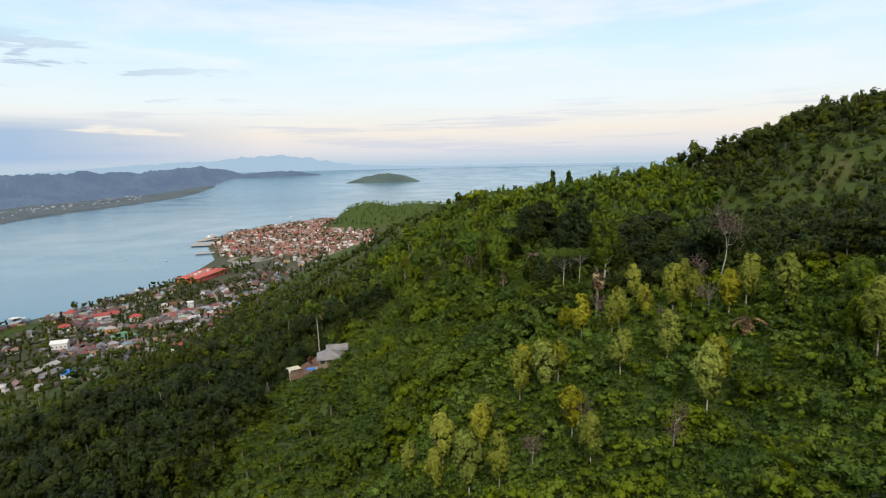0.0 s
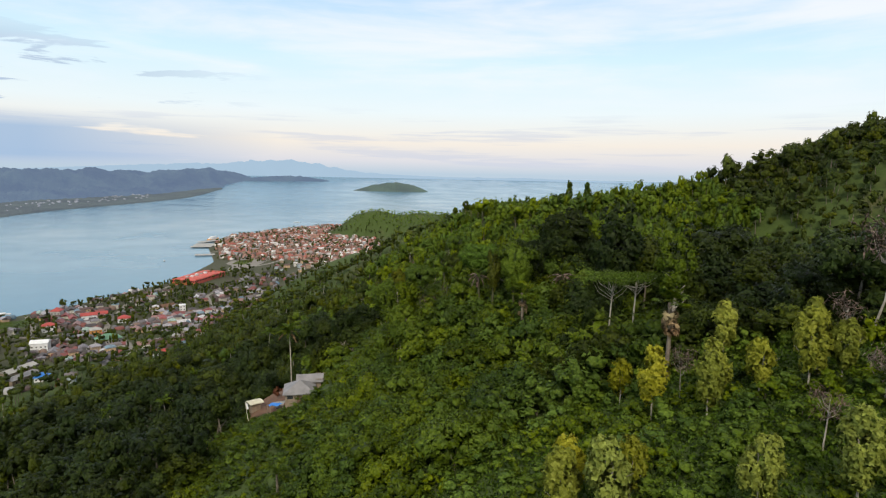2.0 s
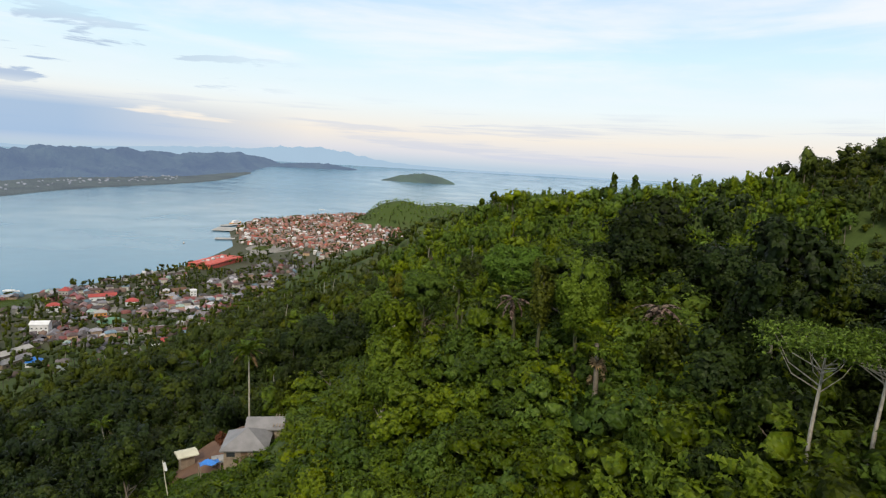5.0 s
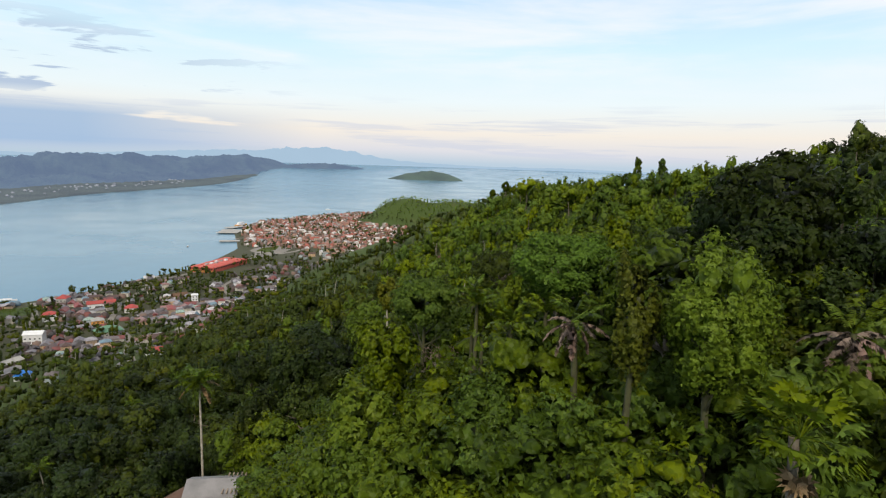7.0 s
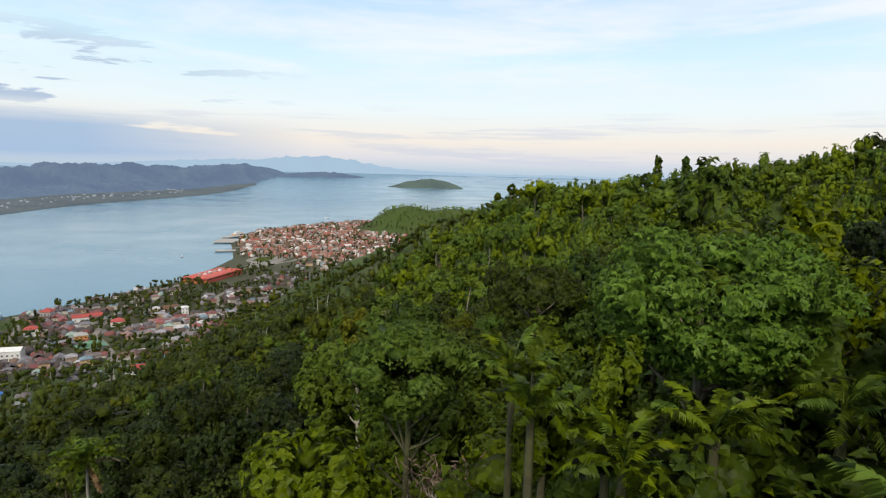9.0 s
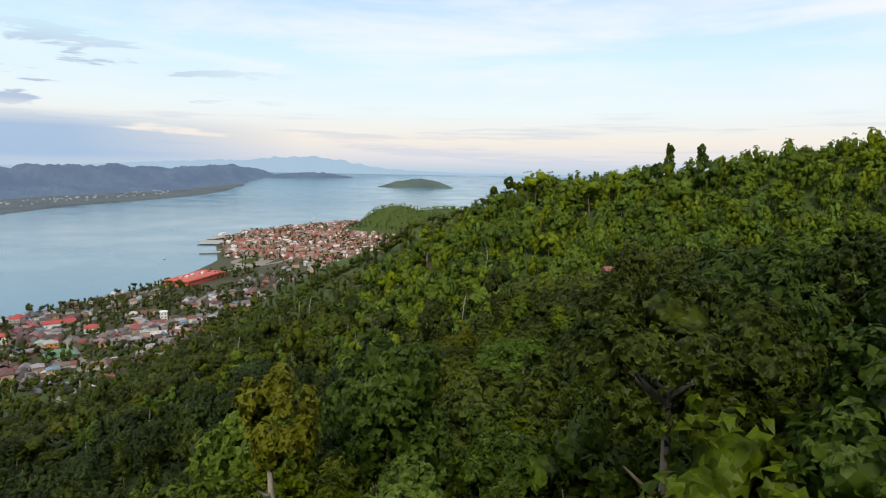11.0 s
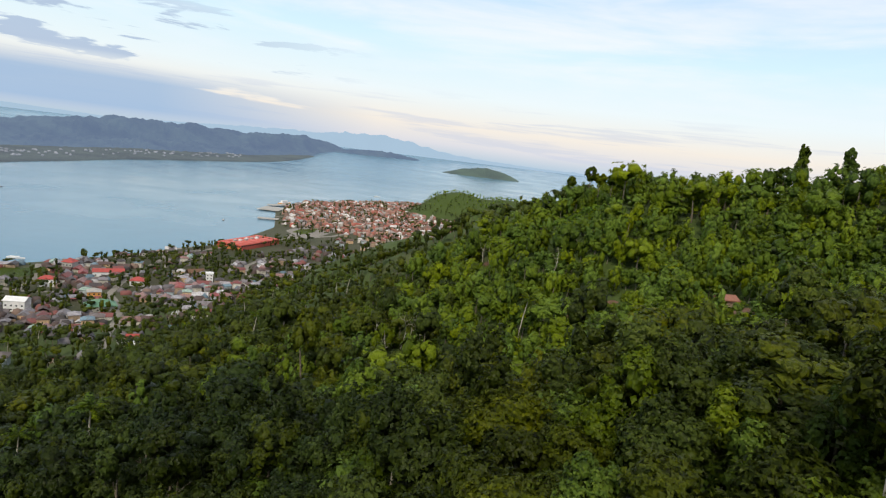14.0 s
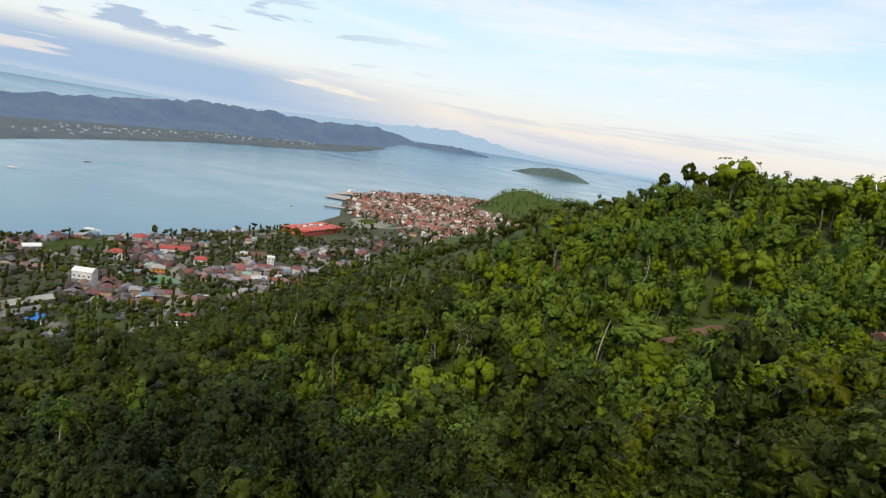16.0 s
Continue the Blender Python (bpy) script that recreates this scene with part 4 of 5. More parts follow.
def palm(name, label, x, y, top, fronds, length, seed, mat=M_PALM, bark=M_PALEBARK, lean=1.2, dead=0, droop=0.75, lift=0.75, pairs=26, leaflet=0.55, radius=0.13, dead_mat=M_DRY, category="palm tree"):
    """A feather palm: bent ringed trunk, a head of fronds, some hanging dead."""
    rng = np.random.default_rng(seed)
    g = float(ground_z(x, y))
    h = top - g
    root = tagged(new(name), label, category)
    bend = rng.normal(size=2)
    bend = bend / np.linalg.norm(bend) * lean
    zz = np.linspace(-0.6, h, 12)
    off = (zz / h).clip(0) ** 2
    root.matrix_basis = pose(x - bend[0], y - bend[1], float(ground_z(x - bend[0], y - bend[1])))
    dz = g - float(ground_z(x - bend[0], y - bend[1]))
    v, f = tube(np.stack([bend[0] * off, bend[1] * off, zz + dz * off], -1), np.linspace(radius * 1.3, radius * 0.8, 12) * (1 + 0.08 * (np.arange(12) % 2)), 7)
    link_mesh("trunk", v, f, bark, root, smooth=True)
    live = [shared("frond", *frond_mesh(rng, length, droop * q, pairs, leaflet, 0.032 if length < 2.7 else 0.08, lift), mat) for q in (0.7, 1.0, 1.3)]
    dry = shared("dead_frond", *frond_mesh(rng, length * 0.92, 0.62, pairs, leaflet * 0.8, 0.05, 0.2, 0.8), dead_mat)
    for i in range(fronds + dead):
        ob = new("frond" if i < fronds else "dead_frond", live[i % 3] if i < fronds else dry)
        ob.parent = root
        up = rng.uniform(-15, 45) if i < fronds else rng.uniform(-22, 40)
        ob.matrix_basis = pose(bend[0], bend[1], h + dz, 0, -up if i < fronds else up, 137.5 * i + rng.uniform(-12, 12)) @ Matrix.Diagonal((1, 1, 1, 1)) if i < fronds else pose(bend[0], bend[1], h + dz - 0.2, 0, up, 137.5 * i)
    return root


def fan_leaf(rng, length, r, blades=14):
    """A fan-palm leaf: a stalk and a pleated round blade, along +x."""
    pieces = [tube([(0, 0, 0), (length * 0.5, 0, length * 0.12), (length, 0, 0)], [0.03, 0.022, 0.015], 3)]
    a = np.linspace(-2.3, 2.3, blades + 1)
    vs, fs = [np.array([[length, 0, 0.0]])], []
    tip = np.stack([length + r * np.cos(a), r * np.sin(a), -0.35 * r * np.abs(np.cos(a * 0.5)) * rng.uniform(0.6, 1.3, blades + 1)], -1)
    mid_ = np.stack([length + 0.62 * r * np.cos(a + 0.16), 0.62 * r * np.sin(a + 0.16), 0 * a - 0.05 * r], -1)
    vs += [tip, mid_]
    n = blades + 1
    for i in range(blades):
        fs += [(0, 1 + i, 1 + n + i), (0, 1 + n + i, 1 + i + 1)]
    pieces.append((np.concatenate(vs), np.array(fs)))
    return join(pieces)


def fan_palm(label, x, y, top, leaves_n, length, r, seed, dead=0):
    rng = np.random.default_rng(seed)
    g = float(ground_z(x, y))
    root = tagged(new("fan_palm"), label, "palm tree")
    root.matrix_basis = pose(x, y, g)
    zz = np.linspace(-0.6, top - g, 8)
    link_mesh("trunk", *tube(np.stack([0.2 * np.sin(zz * 0.4), 0 * zz, zz], -1), np.linspace(0.24, 0.17, 8), 7), M_BARK, root, smooth=True)
    live = shared("leaf", *fan_leaf(rng, length, r), M_PALM)
    dry = shared("dead_leaf", *fan_leaf(rng, length * 0.8, r * 0.85), M_DRY)
    for i in range(leaves_n + dead):
        ob = new("leaf" if i < leaves_n else "dead_leaf", live if i < leaves_n else dry)
        ob.parent = root
        ob.matrix_basis = pose(0.2, 0, top - g, 0, rng.uniform(-65, 15), 137.5 * i) if i < leaves_n else pose(0.2, 0, top - g - 0.3 - 0.5 * (i % 4), 0, rng.uniform(45, 75), 137.5 * i)
    return root


def bare_tree(label, x, y, height, seed, twigs=60, mat=M_TWIG, bark=M_PALEBARK, spread=0.32, r0=0.13, forks=9, group=""):
    """A leafless tree: forking limbs with bundles of fine twigs."""
    rng = np.random.default_rng(seed)
    g = float(ground_z(x, y))
    root = tagged(new("bare_tree"), label, "tree", group)
    root.matrix_basis = pose(x, y, g)
    zz = np.linspace(-0.5, height, 7)
    tr = np.stack([0.05 * height * np.sin(zz * 0.5 + seed), 0.04 * height * np.cos(zz * 0.6), zz], -1)
    pieces = [tube(tr, np.linspace(r0, r0 * 0.3, 7), 6)]
    ends = []
    for _ in range(forks):
        s = rng.uniform(0.5, 0.98)
        o = np.array([np.interp(s * height, zz, tr[:, i]) for i in range(3)])
        a = rng.uniform(0, 6.283)
        e = o + np.array([math.cos(a), math.sin(a), rng.uniform(0.7, 1.6)]) * height * spread * rng.uniform(0.5, 1.0)
        pieces.append(tube([o, o * 0.5 + e * 0.5 + np.array([0, 0, -0.08 * height]), e], [r0 * 0.45, r0 * 0.28, r0 * 0.1], 4))
        ends.append(e)
    link_mesh("trunk", *join(pieces), bark, root, smooth=True)
    if twigs:
        ends = np.array(ends)
        k = rng.integers(0, len(ends), twigs)
        p = ends[k] + rng.normal(size=(twigs, 3)) * height * 0.09
        link_mesh("fine_twig", *leaves(p, unit(rng.normal(size=(twigs, 3))), height * 0.13, 0.10, rng, 4, -0.6), mat, root)["kind"] = "stuff"
    return root


def umbrella_tree(label, x, y, top, seed):
    """A slender pale tree with a flat, layered crown."""
    rng = np.random.default_rng(seed)
    g = float(ground_z(x, y))
    h = top - g
    root = tagged(new("umbrella_tree"), label, "tree")
    root.matrix_basis = pose(x, y, g)
    pieces = [tube([(0, 0, -0.5), (0.1, 0.1, h * 0.5), (0.2, 0, h * 0.8), (0.3, 0.1, h * 0.96)], [0.12, 0.10, 0.07, 0.04], 6)]
    pads = []
    for i in range(14):
        a = i * 2.4 + rng.uniform(-0.3, 0.3)
        r = rng.uniform(1.0, 2.9)
        z0 = h * rng.uniform(0.7, 0.85)
        e = np.array([math.cos(a) * r, math.sin(a) * r, h * rng.uniform(0.90, 1.0)])
        pieces.append(tube([(0.2, 0, z0), (e[0] * 0.6, e[1] * 0.6, z0 * 0.6 + e[2] * 0.4 - 0.1), e], [0.042, 0.03, 0.014], 4))
        pads.append(e)
    link_mesh("trunk", *join(pieces), M_PALEBARK, root, smooth=True)
    pads = np.array(pads)
    k = rng.integers(0, len(pads), 2300)
    p = pads[k] + rng.normal(size=(2300, 3)) * np.array([0.62, 0.62, 0.15])
    link_mesh("crown", *leaves(p, unit(rng.normal(size=(2300, 3)) * 0.5 + np.array([0, 0, 1.0])), 0.24, 0.45, rng), M_VINE, root)
    return root


def banana(label, x, y, height, seed):
    """A banana plant: thick soft stem and broad arching leaves."""
    rng = np.random.default_rng(seed)
    root = tagged(new("banana_plant"), label, "banana plant")
    root.matrix_basis = pose(x, y, float(ground_z(x, y)))
    link_mesh("stem", *tube([(0, 0, -0.3), (0.03, 0, height * 0.3), (0.05, 0.02, height * 0.6)], [0.14, 0.12, 0.08], 7), M_VINE, root, smooth=True)
    for i in range(8):
        L = height * rng.uniform(0.55, 0.75)
        s = np.linspace(0, 1, 7)
        w = 0.17 * L * np.sin(np.pi * np.clip(s * 0.92 + 0.06, 0, 1)) ** 0.7
        cx, cz = L * s, L * (1.0 * s - 0.95 * s ** 2)
        v = np.concatenate([np.stack([cx, sd * w, cz - (0.0 if sd == 0 else 0.25) * w], -1) for sd in (-1, 0, 1)])
        j = np.arange(6)[:, None]
        f = np.concatenate([np.concatenate([j + o + np.array([[0, 1, 8]]), j + o + np.array([[0, 8, 7]])]) for o in (0, 7)])
        ob = link_mesh("leaf", v, f, M_GRASS, root)
        ob.matrix_basis = pose(0.05, 0.02, height * 0.58, 0, -rng.uniform(10, 40), 137.5 * i)
    return root


# heroes along the flight line
tuft_tree("vine_tree", "tree smothered in bright green climbing vines", 10.6, 113.8, 143.7, 2.5, 4.4, 17000, 0.19, M_VINE, M_STALK, 501, 60, 0.26, 0.8, low=0.1)
tuft_tree("vine_tree", "slim dead trunk wrapped in yellowing vines", 7.5, 115.7, 143.8, 1.1, 4.2, 5200, 0.19, M_YELLOWING, M_STALK, 502, 26, 0.3, 0.5, low=0.05)
tuft_tree("broadleaf_tree", "large bright green tree with drooping leaf sprays", 6.1, 131.7, 142.6, 4.3, 3.1, 34000, 0.2, M_VIVID, M_BARK, 503, 120, 0.2, 0.8, aspect=0.4, core=0.5)
tuft_tree("round_tree", "dense round dark green tree", -4.7, 137.2, 138.1, 3.2, 2.6, 17000, 0.17, M_CREEP, M_STALK, 504, 60, 0.26)
tuft_tree("round_tree", "olive green tree with a broad soft crown", 2.2, 149.3, 138.6, 3.3, 2.8, 14000, 0.18, M_LEAF, M_BARK, 505, 50, 0.26)
tuft_tree("broadleaf_tree", "thin-crowned young tree with yellow-green leaves", -10.2, 152.6, 135.0, 1.5, 2.6, 2600, 0.26, M_YELLOWING, M_PALEBARK, 506, 22, 0.28)
tuft_tree("vine_tree", "pole of climbing leaves with fern-like fronds", 2.3, 127.9, 140.6, 0.85, 2.4, 3200, 0.2, M_CREEP, M_STALK, 507, 22, 0.3, 0.5, low=0.05)
tuft_tree("vine_tree", "leafy climber column beside the palms", 0.4, 127.8, 139.4, 0.8, 2.0, 3000, 0.2, M_CREEP, M_STALK, 508, 20, 0.3, 0.5, low=0.05)
tuft_tree("umbrella_crowned_tree", "wide yellow-green tree with an airy umbrella crown", 13.1, 187.0, 128.9, 5.6, 3.4, 34000, 0.22, M_YELLOWING, M_BARK, 509, 140, 0.17, 0.4, 0.2, core=0.5, limbs=10)
tuft_tree("broadleaf_tree", "vivid green tree with a rounded crown", 1.5, 184.9, 125.9, 4.3, 3.2, 24000, 0.21, M_VIVID, M_BARK, 510, 80, 0.22, core=0.5)
tuft_tree("tiered_tree", "tall light green tree with tiered branches", 25.1, 90.2, 147.6, 2.2, 4.0, 5600, 0.24, M_VINE, M_PALEBARK, 511, 30, 0.22, 0.2, ragged=0.6)
palm("sago_palm", "young feather palm with arching glossy fronds", 2.4, 126.4, 139.8, 18, 2.0, 521, droop=0.7, radius=0.16, lean=0.2, leaflet=0.40, bark=M_STALK)
palm("sago_palm", "young feather palm with arching glossy fronds", 4.6, 126.4, 140.8, 17, 2.0, 522, droop=0.7, radius=0.16, lean=0.2, leaflet=0.40, bark=M_STALK)
palm("sago_palm", "young feather palm in the shade of the gully", 8.6, 128.0, 141.0, 14, 2.1, 530, droop=0.8, radius=0.16, lean=0.2, leaflet=0.40, bark=M_STALK)
palm("sago_palm", "bright feather palm crown above the vines", -0.3, 130.6, 140.8, 17, 1.9, 523, droop=0.75, radius=0.13, lean=0.3, leaflet=0.36, bark=M_STALK)
palm("sago_palm", "bright feather palm crown above the vines", 0.0, 127.0, 141.0, 16, 1.6, 524, droop=0.8, radius=0.13, lean=0.3, leaflet=0.36, bark=M_STALK)
palm("sago_palm", "old feather palm with grey withered fronds", 5.4, 119.9, 142.0, 6, 2.3, 525, droop=0.6, radius=0.18, lean=0.3, dead=10, leaflet=0.40, dead_mat=M_TWIG, bark=M_STALK)
palm("sago_palm", "old palm with bleached dead fronds", 18.3, 116.9, 142.8, 4, 2.6, 526, droop=0.6, radius=0.18, lean=0.3, dead=9, leaflet=0.55, dead_mat=M_TWIG, bark=M_STALK)
palm("sago_palm", "low palm with orange dead skirt", 31.0, 57.9, 145.2, 12, 2.4, 527, droop=0.7, radius=0.2, lean=0.2, dead=9, leaflet=0.55, bark=M_BARK)
palm("sago_palm", "dark spreading feather palm", 30.0, 72.0, 145.5, 12, 2.2, 528, droop=0.8, radius=0.15, lean=0.3, bark=M_BARK)
palm("sago_palm", "pale green feather palm on the open slope", 21.0, 35.0, 142.2, 12, 2.4, 529, droop=0.7, radius=0.15, lean=0.3, bark=M_BARK)
fan_palm("fan palm with a skirt of pale dead leaves", 22.0, 82.9, 145.9, 16, 1.2, 0.8, 531, 18)
fan_palm("large fan palm with pleated round leaves", 10.9, 107.4, 141.6, 26, 1.35, 0.8, 532, 4)
umbrella_tree("slender pale tree with a flat layered crown", 22.0, 93.6, 147.1, 541)
umbrella_tree("slender pale tree with a flat layered crown", 19.7, 95.0, 146.6, 542)
palm("coconut_palm", "tall coconut palm above the house clearing", -35.7, 158.3, 121.2, 24, 3.4, 551, mat=M_VINE, lean=1.4, droop=1.0, pairs=30, leaflet=0.7, dead=3)
palm("coconut_palm", "coconut palm among the woods", -5.0, 296.0, 110.8, 15, 2.8, 552, droop=0.9)

rng_c = np.random.default_rng(77)
proto = palm("coconut_palm", "coconut palm on the lower slope", -150.0, 360.0, float(ground_z(-150, 360)) + 9.5, 14, 2.9, 553, droop=0.9, pairs=14, leaflet=0.7)
tagged(proto, group="coconut palms of the lower slope")
for _ in range(60):
    a, b = rng_c.uniform(-260, -40), rng_c.uniform(170, 520)
    if 4 < ground_z(a, b) < 95 and not clearing(np.array([a]), np.array([b]))[0]:
        spawn(proto, place(a, b, rng_c.uniform(0, 360), rng_c.uniform(0.85, 1.25), 0.0))

# slim yellow-green young trees of the open slope
YOUNG = [(18.0, 74.8), (20.9, 71.0), (25.4, 72.2), (28.4, 70.9), (27.1, 82.0), (11.0, 62.1), (8.5, 64.4), (11.8, 52.2), (18.0, 57.9), (22.1, 56.1), (21.6, 46.1), (34.2, 64.7), (4.6, 48.8), (3.5, 59.1), (1.9, 49.8),
         (-1.3, 53.5), (-4.4, 61.7), (12.1, 46.5), (32.1, 76.7), (-0.5, 59.3), (4.5, 62.0), (35.6, 59.5), (32.1, 64.3), (9.4, 66.1), (12.6, 63.0), (33.3, 43.4), (23.4, 48.2), (17.2, 81.0), (30.4, 70.2), (22.7, 74.0)]
for var in range(3):
    rng = np.random.default_rng(560 + var)
    root = tagged(new("young_tree"), "slim young tree with a yellow-green crown", "tree", "young trees on the open slope")
    link_mesh("crown", *crown(rng, 3.3, 1.15, 2.3, 26, 3600, 0.21, 0.5, 0.34, 0.6, 4, 0.2, 0.1, 1.0, 7), M_YOUNG, root)
    link_mesh("trunk", *trunk(rng, 4.8, 0.08, 0.2, 5, 0.9), M_PALEBARK, root, smooth=True)
    for i, (a, b) in enumerate(YOUNG):
        if i % 3 == var:
            s = rng.uniform(0.85, 1.25)
            spawn(root, place(a, b, rng.uniform(0, 360), s, -0.1))
    drop_proto(root)
for i, (a, b, h) in enumerate([(12.6, 51.8, 3.6), (20.9, 76.0, 4.2), (17.5, 42.1, 3.4), (7.7, 49.0, 3.2), (33.0, 74.4, 4.0), (24.0, 62.0, 3.4), (30.5, 66.0, 4.2)]):
    bare_tree("withered young tree with pinkish bare twigs", a, b, h, 580 + i, 220, r0=0.07, spread=0.22, group="withered trees on the open slope")
bare_tree("tall withered tree wrapped in grey creepers", 36.5, 75.5, 7.5, 590, 260)
for i, (a, b, h) in enumerate([(-31.0, 296.0, 11.0), (-33.0, 299.0, 11.5), (-29.0, 297.5, 11.0), (-37.5, 300.0, 9.0), (-40.0, 302.0, 9.5), (-20.5, 351.0, 9.0), (-18.8, 353.5, 8.5), (0.5, 318.0, 11.0)]):
    bare_tree("tall pale-trunked tree, almost leafless", a, b, h, 600 + i, 40, M_LEAF, spread=0.2, r0=0.17, forks=6, group="pale bare trunks in the woods")
bare_tree("pinkish withered tree among young ones", -3.1, 135.2, 4.6, 620, 240)
for i, (a, b, zc, rx, rz) in enumerate([(66, 350.5, 149.0, 2.6, 4.6), (66.2, 350.7, 153.2, 1.4, 3.0), (62.5, 352, 146.0, 3.0, 3.0), (73.5, 339.7, 149.6, 2.4, 4.0), (73.3, 340.2, 153.0, 1.5, 2.6), (10, 371, 140.2, 2.0, 2.8), (13.5, 372, 139.0, 2.6, 2.2), (17.5, 372, 139.0, 2.0, 2.2), (33, 381, 139.0, 1.8, 2.6), (4.0, 369.5, 137.0, 1.8, 2.0)]):
    tuft_tree("ridge_tree", "tall tree standing up from the ridge line", a, b, zc, rx, rz, 2600, 0.46, M_CREEP, M_BARK, 640 + i, 30, 0.24, ragged=0.9, trunk_r=0.2, low=-0.05, core=0.35)
for i, (a, b) in enumerate([(-24.6, 122.7), (-22.0, 127.0), (-40.0, 150.0), (-47.0, 168.0), (-50.0, 163.0), (-19.5, 81.6), (-22.9, 81.1), (-21.0, 109.9), (-24.5, 84.5)]):
    banana("banana plant with broad torn leaves", a, b, 2.6 + 0.4 * (i % 2), 660 + i)
# dark palms in the hollow below the creeper slope
for i, (a, b) in enumerate([(-37.5, 89.3), (-31.0, 84.5), (-33.6, 90.5), (-22.5, 90.5), (-62.0, 138.0), (-19.5, 93.5), (-25.5, 83.0), (-39.7, 121.5), (-60.0, 160.0), (-29.0, 88.0)]):
    palm("sago_palm", "dark feather palm in the hollow of the slope", a, b, float(ground_z(a, b)) + 2.6 + 0.5 * (i % 3), 12, 2.5, 670 + i, droop=0.8, radius=0.15, lean=0.2, bark=M_BARK, pairs=18, leaflet=0.6)
# shrubs at the edge of the open slope, hung with creepers
for i, (a, b, rx, rz) in enumerate([(33.5, 46.0, 1.1, 2.2), (30.0, 41.5, 1.2, 1.7), (36.8, 49.5, 1.4, 2.6), (39.8, 54.5, 1.6, 2.8), (37.0, 43.5, 1.4, 2.4), (34.8, 52.0, 1.0, 1.9)]):
    tuft_tree("draped_shrub", "shrub hung with a curtain of green creepers", a, b, float(ground_z(a, b)) + rz * 1.05, rx, rz, 2600, 0.17, M_VINE, M_BARK, 690 + i, 18, 0.36, 0.9, trunk_r=0.08, low=0.1, core=0.75)


# buildings
def roof_bm(w, d, z, rise, kind="hip", eave=0.5, thick=0.16):
    """A hipped or gabled roof over a w by d plan with its eaves at z."""
    bm = bmesh.new()
    x, y = w / 2 + eave, d / 2 + eave
    inset = min(x, y) if kind == "hip" else 0.0
    for dz in (0.0, -thick):
        low = [bm.verts.new((sx * x, sy * y, z + dz)) for sx, sy in ((-1, -1), (1, -1), (1, 1), (-1, 1))]
        ra, rb = bm.verts.new((-x + inset, 0, z + rise + dz)), bm.verts.new((x - inset + (0.01 if x <= y else 0), 0, z + rise + dz))
        faces = [(low[0], low[1], rb, ra), (low[2], low[3], ra, rb), (low[1], low[2], rb), (low[3], low[0], ra)]
        for fc in faces:
            bm.faces.new(fc if dz == 0 else fc[::-1])
        if dz == 0:
            upper = low
        else:
            for i in range(4):
                bm.faces.new((upper[(i + 1) % 4], upper[i], low[i], low[(i + 1) % 4]))
    return bm


def gable_fill(w, d, z, rise, x):
    bm = bmesh.new()
    t = 0.06
    v = [bm.verts.new((x + s * t, yy, zz)) for s in (-1, 1) for yy, zz in ((-d / 2, z), (d / 2, z), (0, z + rise * d / (d + 1.0)))]
    bm.faces.new(v[:3])
    bm.faces.new(v[3:][::-1])
    for i in range(3):
        bm.faces.new((v[i], v[(i + 1) % 3], v[3 + (i + 1) % 3], v[3 + i]))
    return bm


def house(name, label, w, d, h, rise, kind, wall_mat, roof_mat, group="", windows=2, storeys=1, porch=False, category="house"):
    root = tagged(new(name), label, category, group)
    part("wall", box_bm(-w / 2, -d / 2, -1.2, w / 2, d / 2, h), wall_mat, root)
    part("roof", roof_bm(w, d, h + 0.05, rise, kind), roof_mat, root)
    if kind == "gable":
        for sx in (-1, 1):
            part("gable", gable_fill(w, d, h + 0.02, rise, sx * (w / 2 - 0.1)), wall_mat, root)
    if windows:
        part("door", box_bm(-0.45, -d / 2 - 0.05, 0.05, 0.45, -d / 2 + 0.02, 2.05), M_DOOR, root)
        for st in range(storeys):
            for i in range(windows):
                xx = (-w / 2 + (i + 0.5) * w / windows) if windows > 2 or st else (-1 if i == 0 else 1) * w * 0.33
                part("window", box_bm(xx - 0.55, -d / 2 - 0.04, 1.0 + 2.8 * st, xx + 0.55, -d / 2 + 0.02, 2.1 + 2.8 * st), M_GLASS, root)
    if porch:
        part("porch_roof", roof_bm(w * 0.6, 2.2, 2.3, 0.35, "hip", 0.2, 0.1), roof_mat, root).matrix_basis = pose(0, -d / 2 - 1.0, 0)
        for sx in (-1, 1):
            part("post", box_bm(sx * w * 0.28 - 0.07, -d / 2 - 1.95, -1.2, sx * w * 0.28 + 0.07, -d / 2 - 1.81, 2.3), M_WOOD, root)
    return root


# the farmhouse in its clearing
HX, HY = -28.9, 141.0
hz = float(ground_z(HX, HY))
farm = house("farmhouse", "small farmhouse with a grey zinc hipped roof", 5.4, 5.4, 2.0, 1.9, "hip", M_WOOD, M_ZINC, porch=False)
farm.matrix_basis = pose(HX, HY, hz + 0.3, 0, 0, 12)
annex = house("lean_to", "lean-to shed with half-stripped grey sheet roof", 4.6, 3.6, 1.9, 1.0, "gable", M_WOOD, M_ZINC, windows=0, category="shed")
annex.matrix_basis = pose(HX + 1.0, HY + 4.6, float(ground_z(HX + 1.0, HY + 4.6)) + 0.6, 0, 0, 12)
for i in range(5):
    part("rafter", box_bm(1.2 + 0.45 * i, -2.1, 2.3, 1.34 + 0.45 * i, 2.1, 2.42), M_WOOD, annex)
shed = house("small_shed", "small pale timber shed with a flat pale roof", 1.9, 1.5, 1.7, 0.2, "gable", M_WOOD, M_PALE, windows=0, category="shed")
shed.matrix_basis = pose(-38.6, 142.6, float(ground_z(-38.6, 142.6)) + 0.4, 0, 0, 40)
tarp = tagged(new("tarpaulin_shelter"), "low shelter under a bright blue tarpaulin", "shelter")
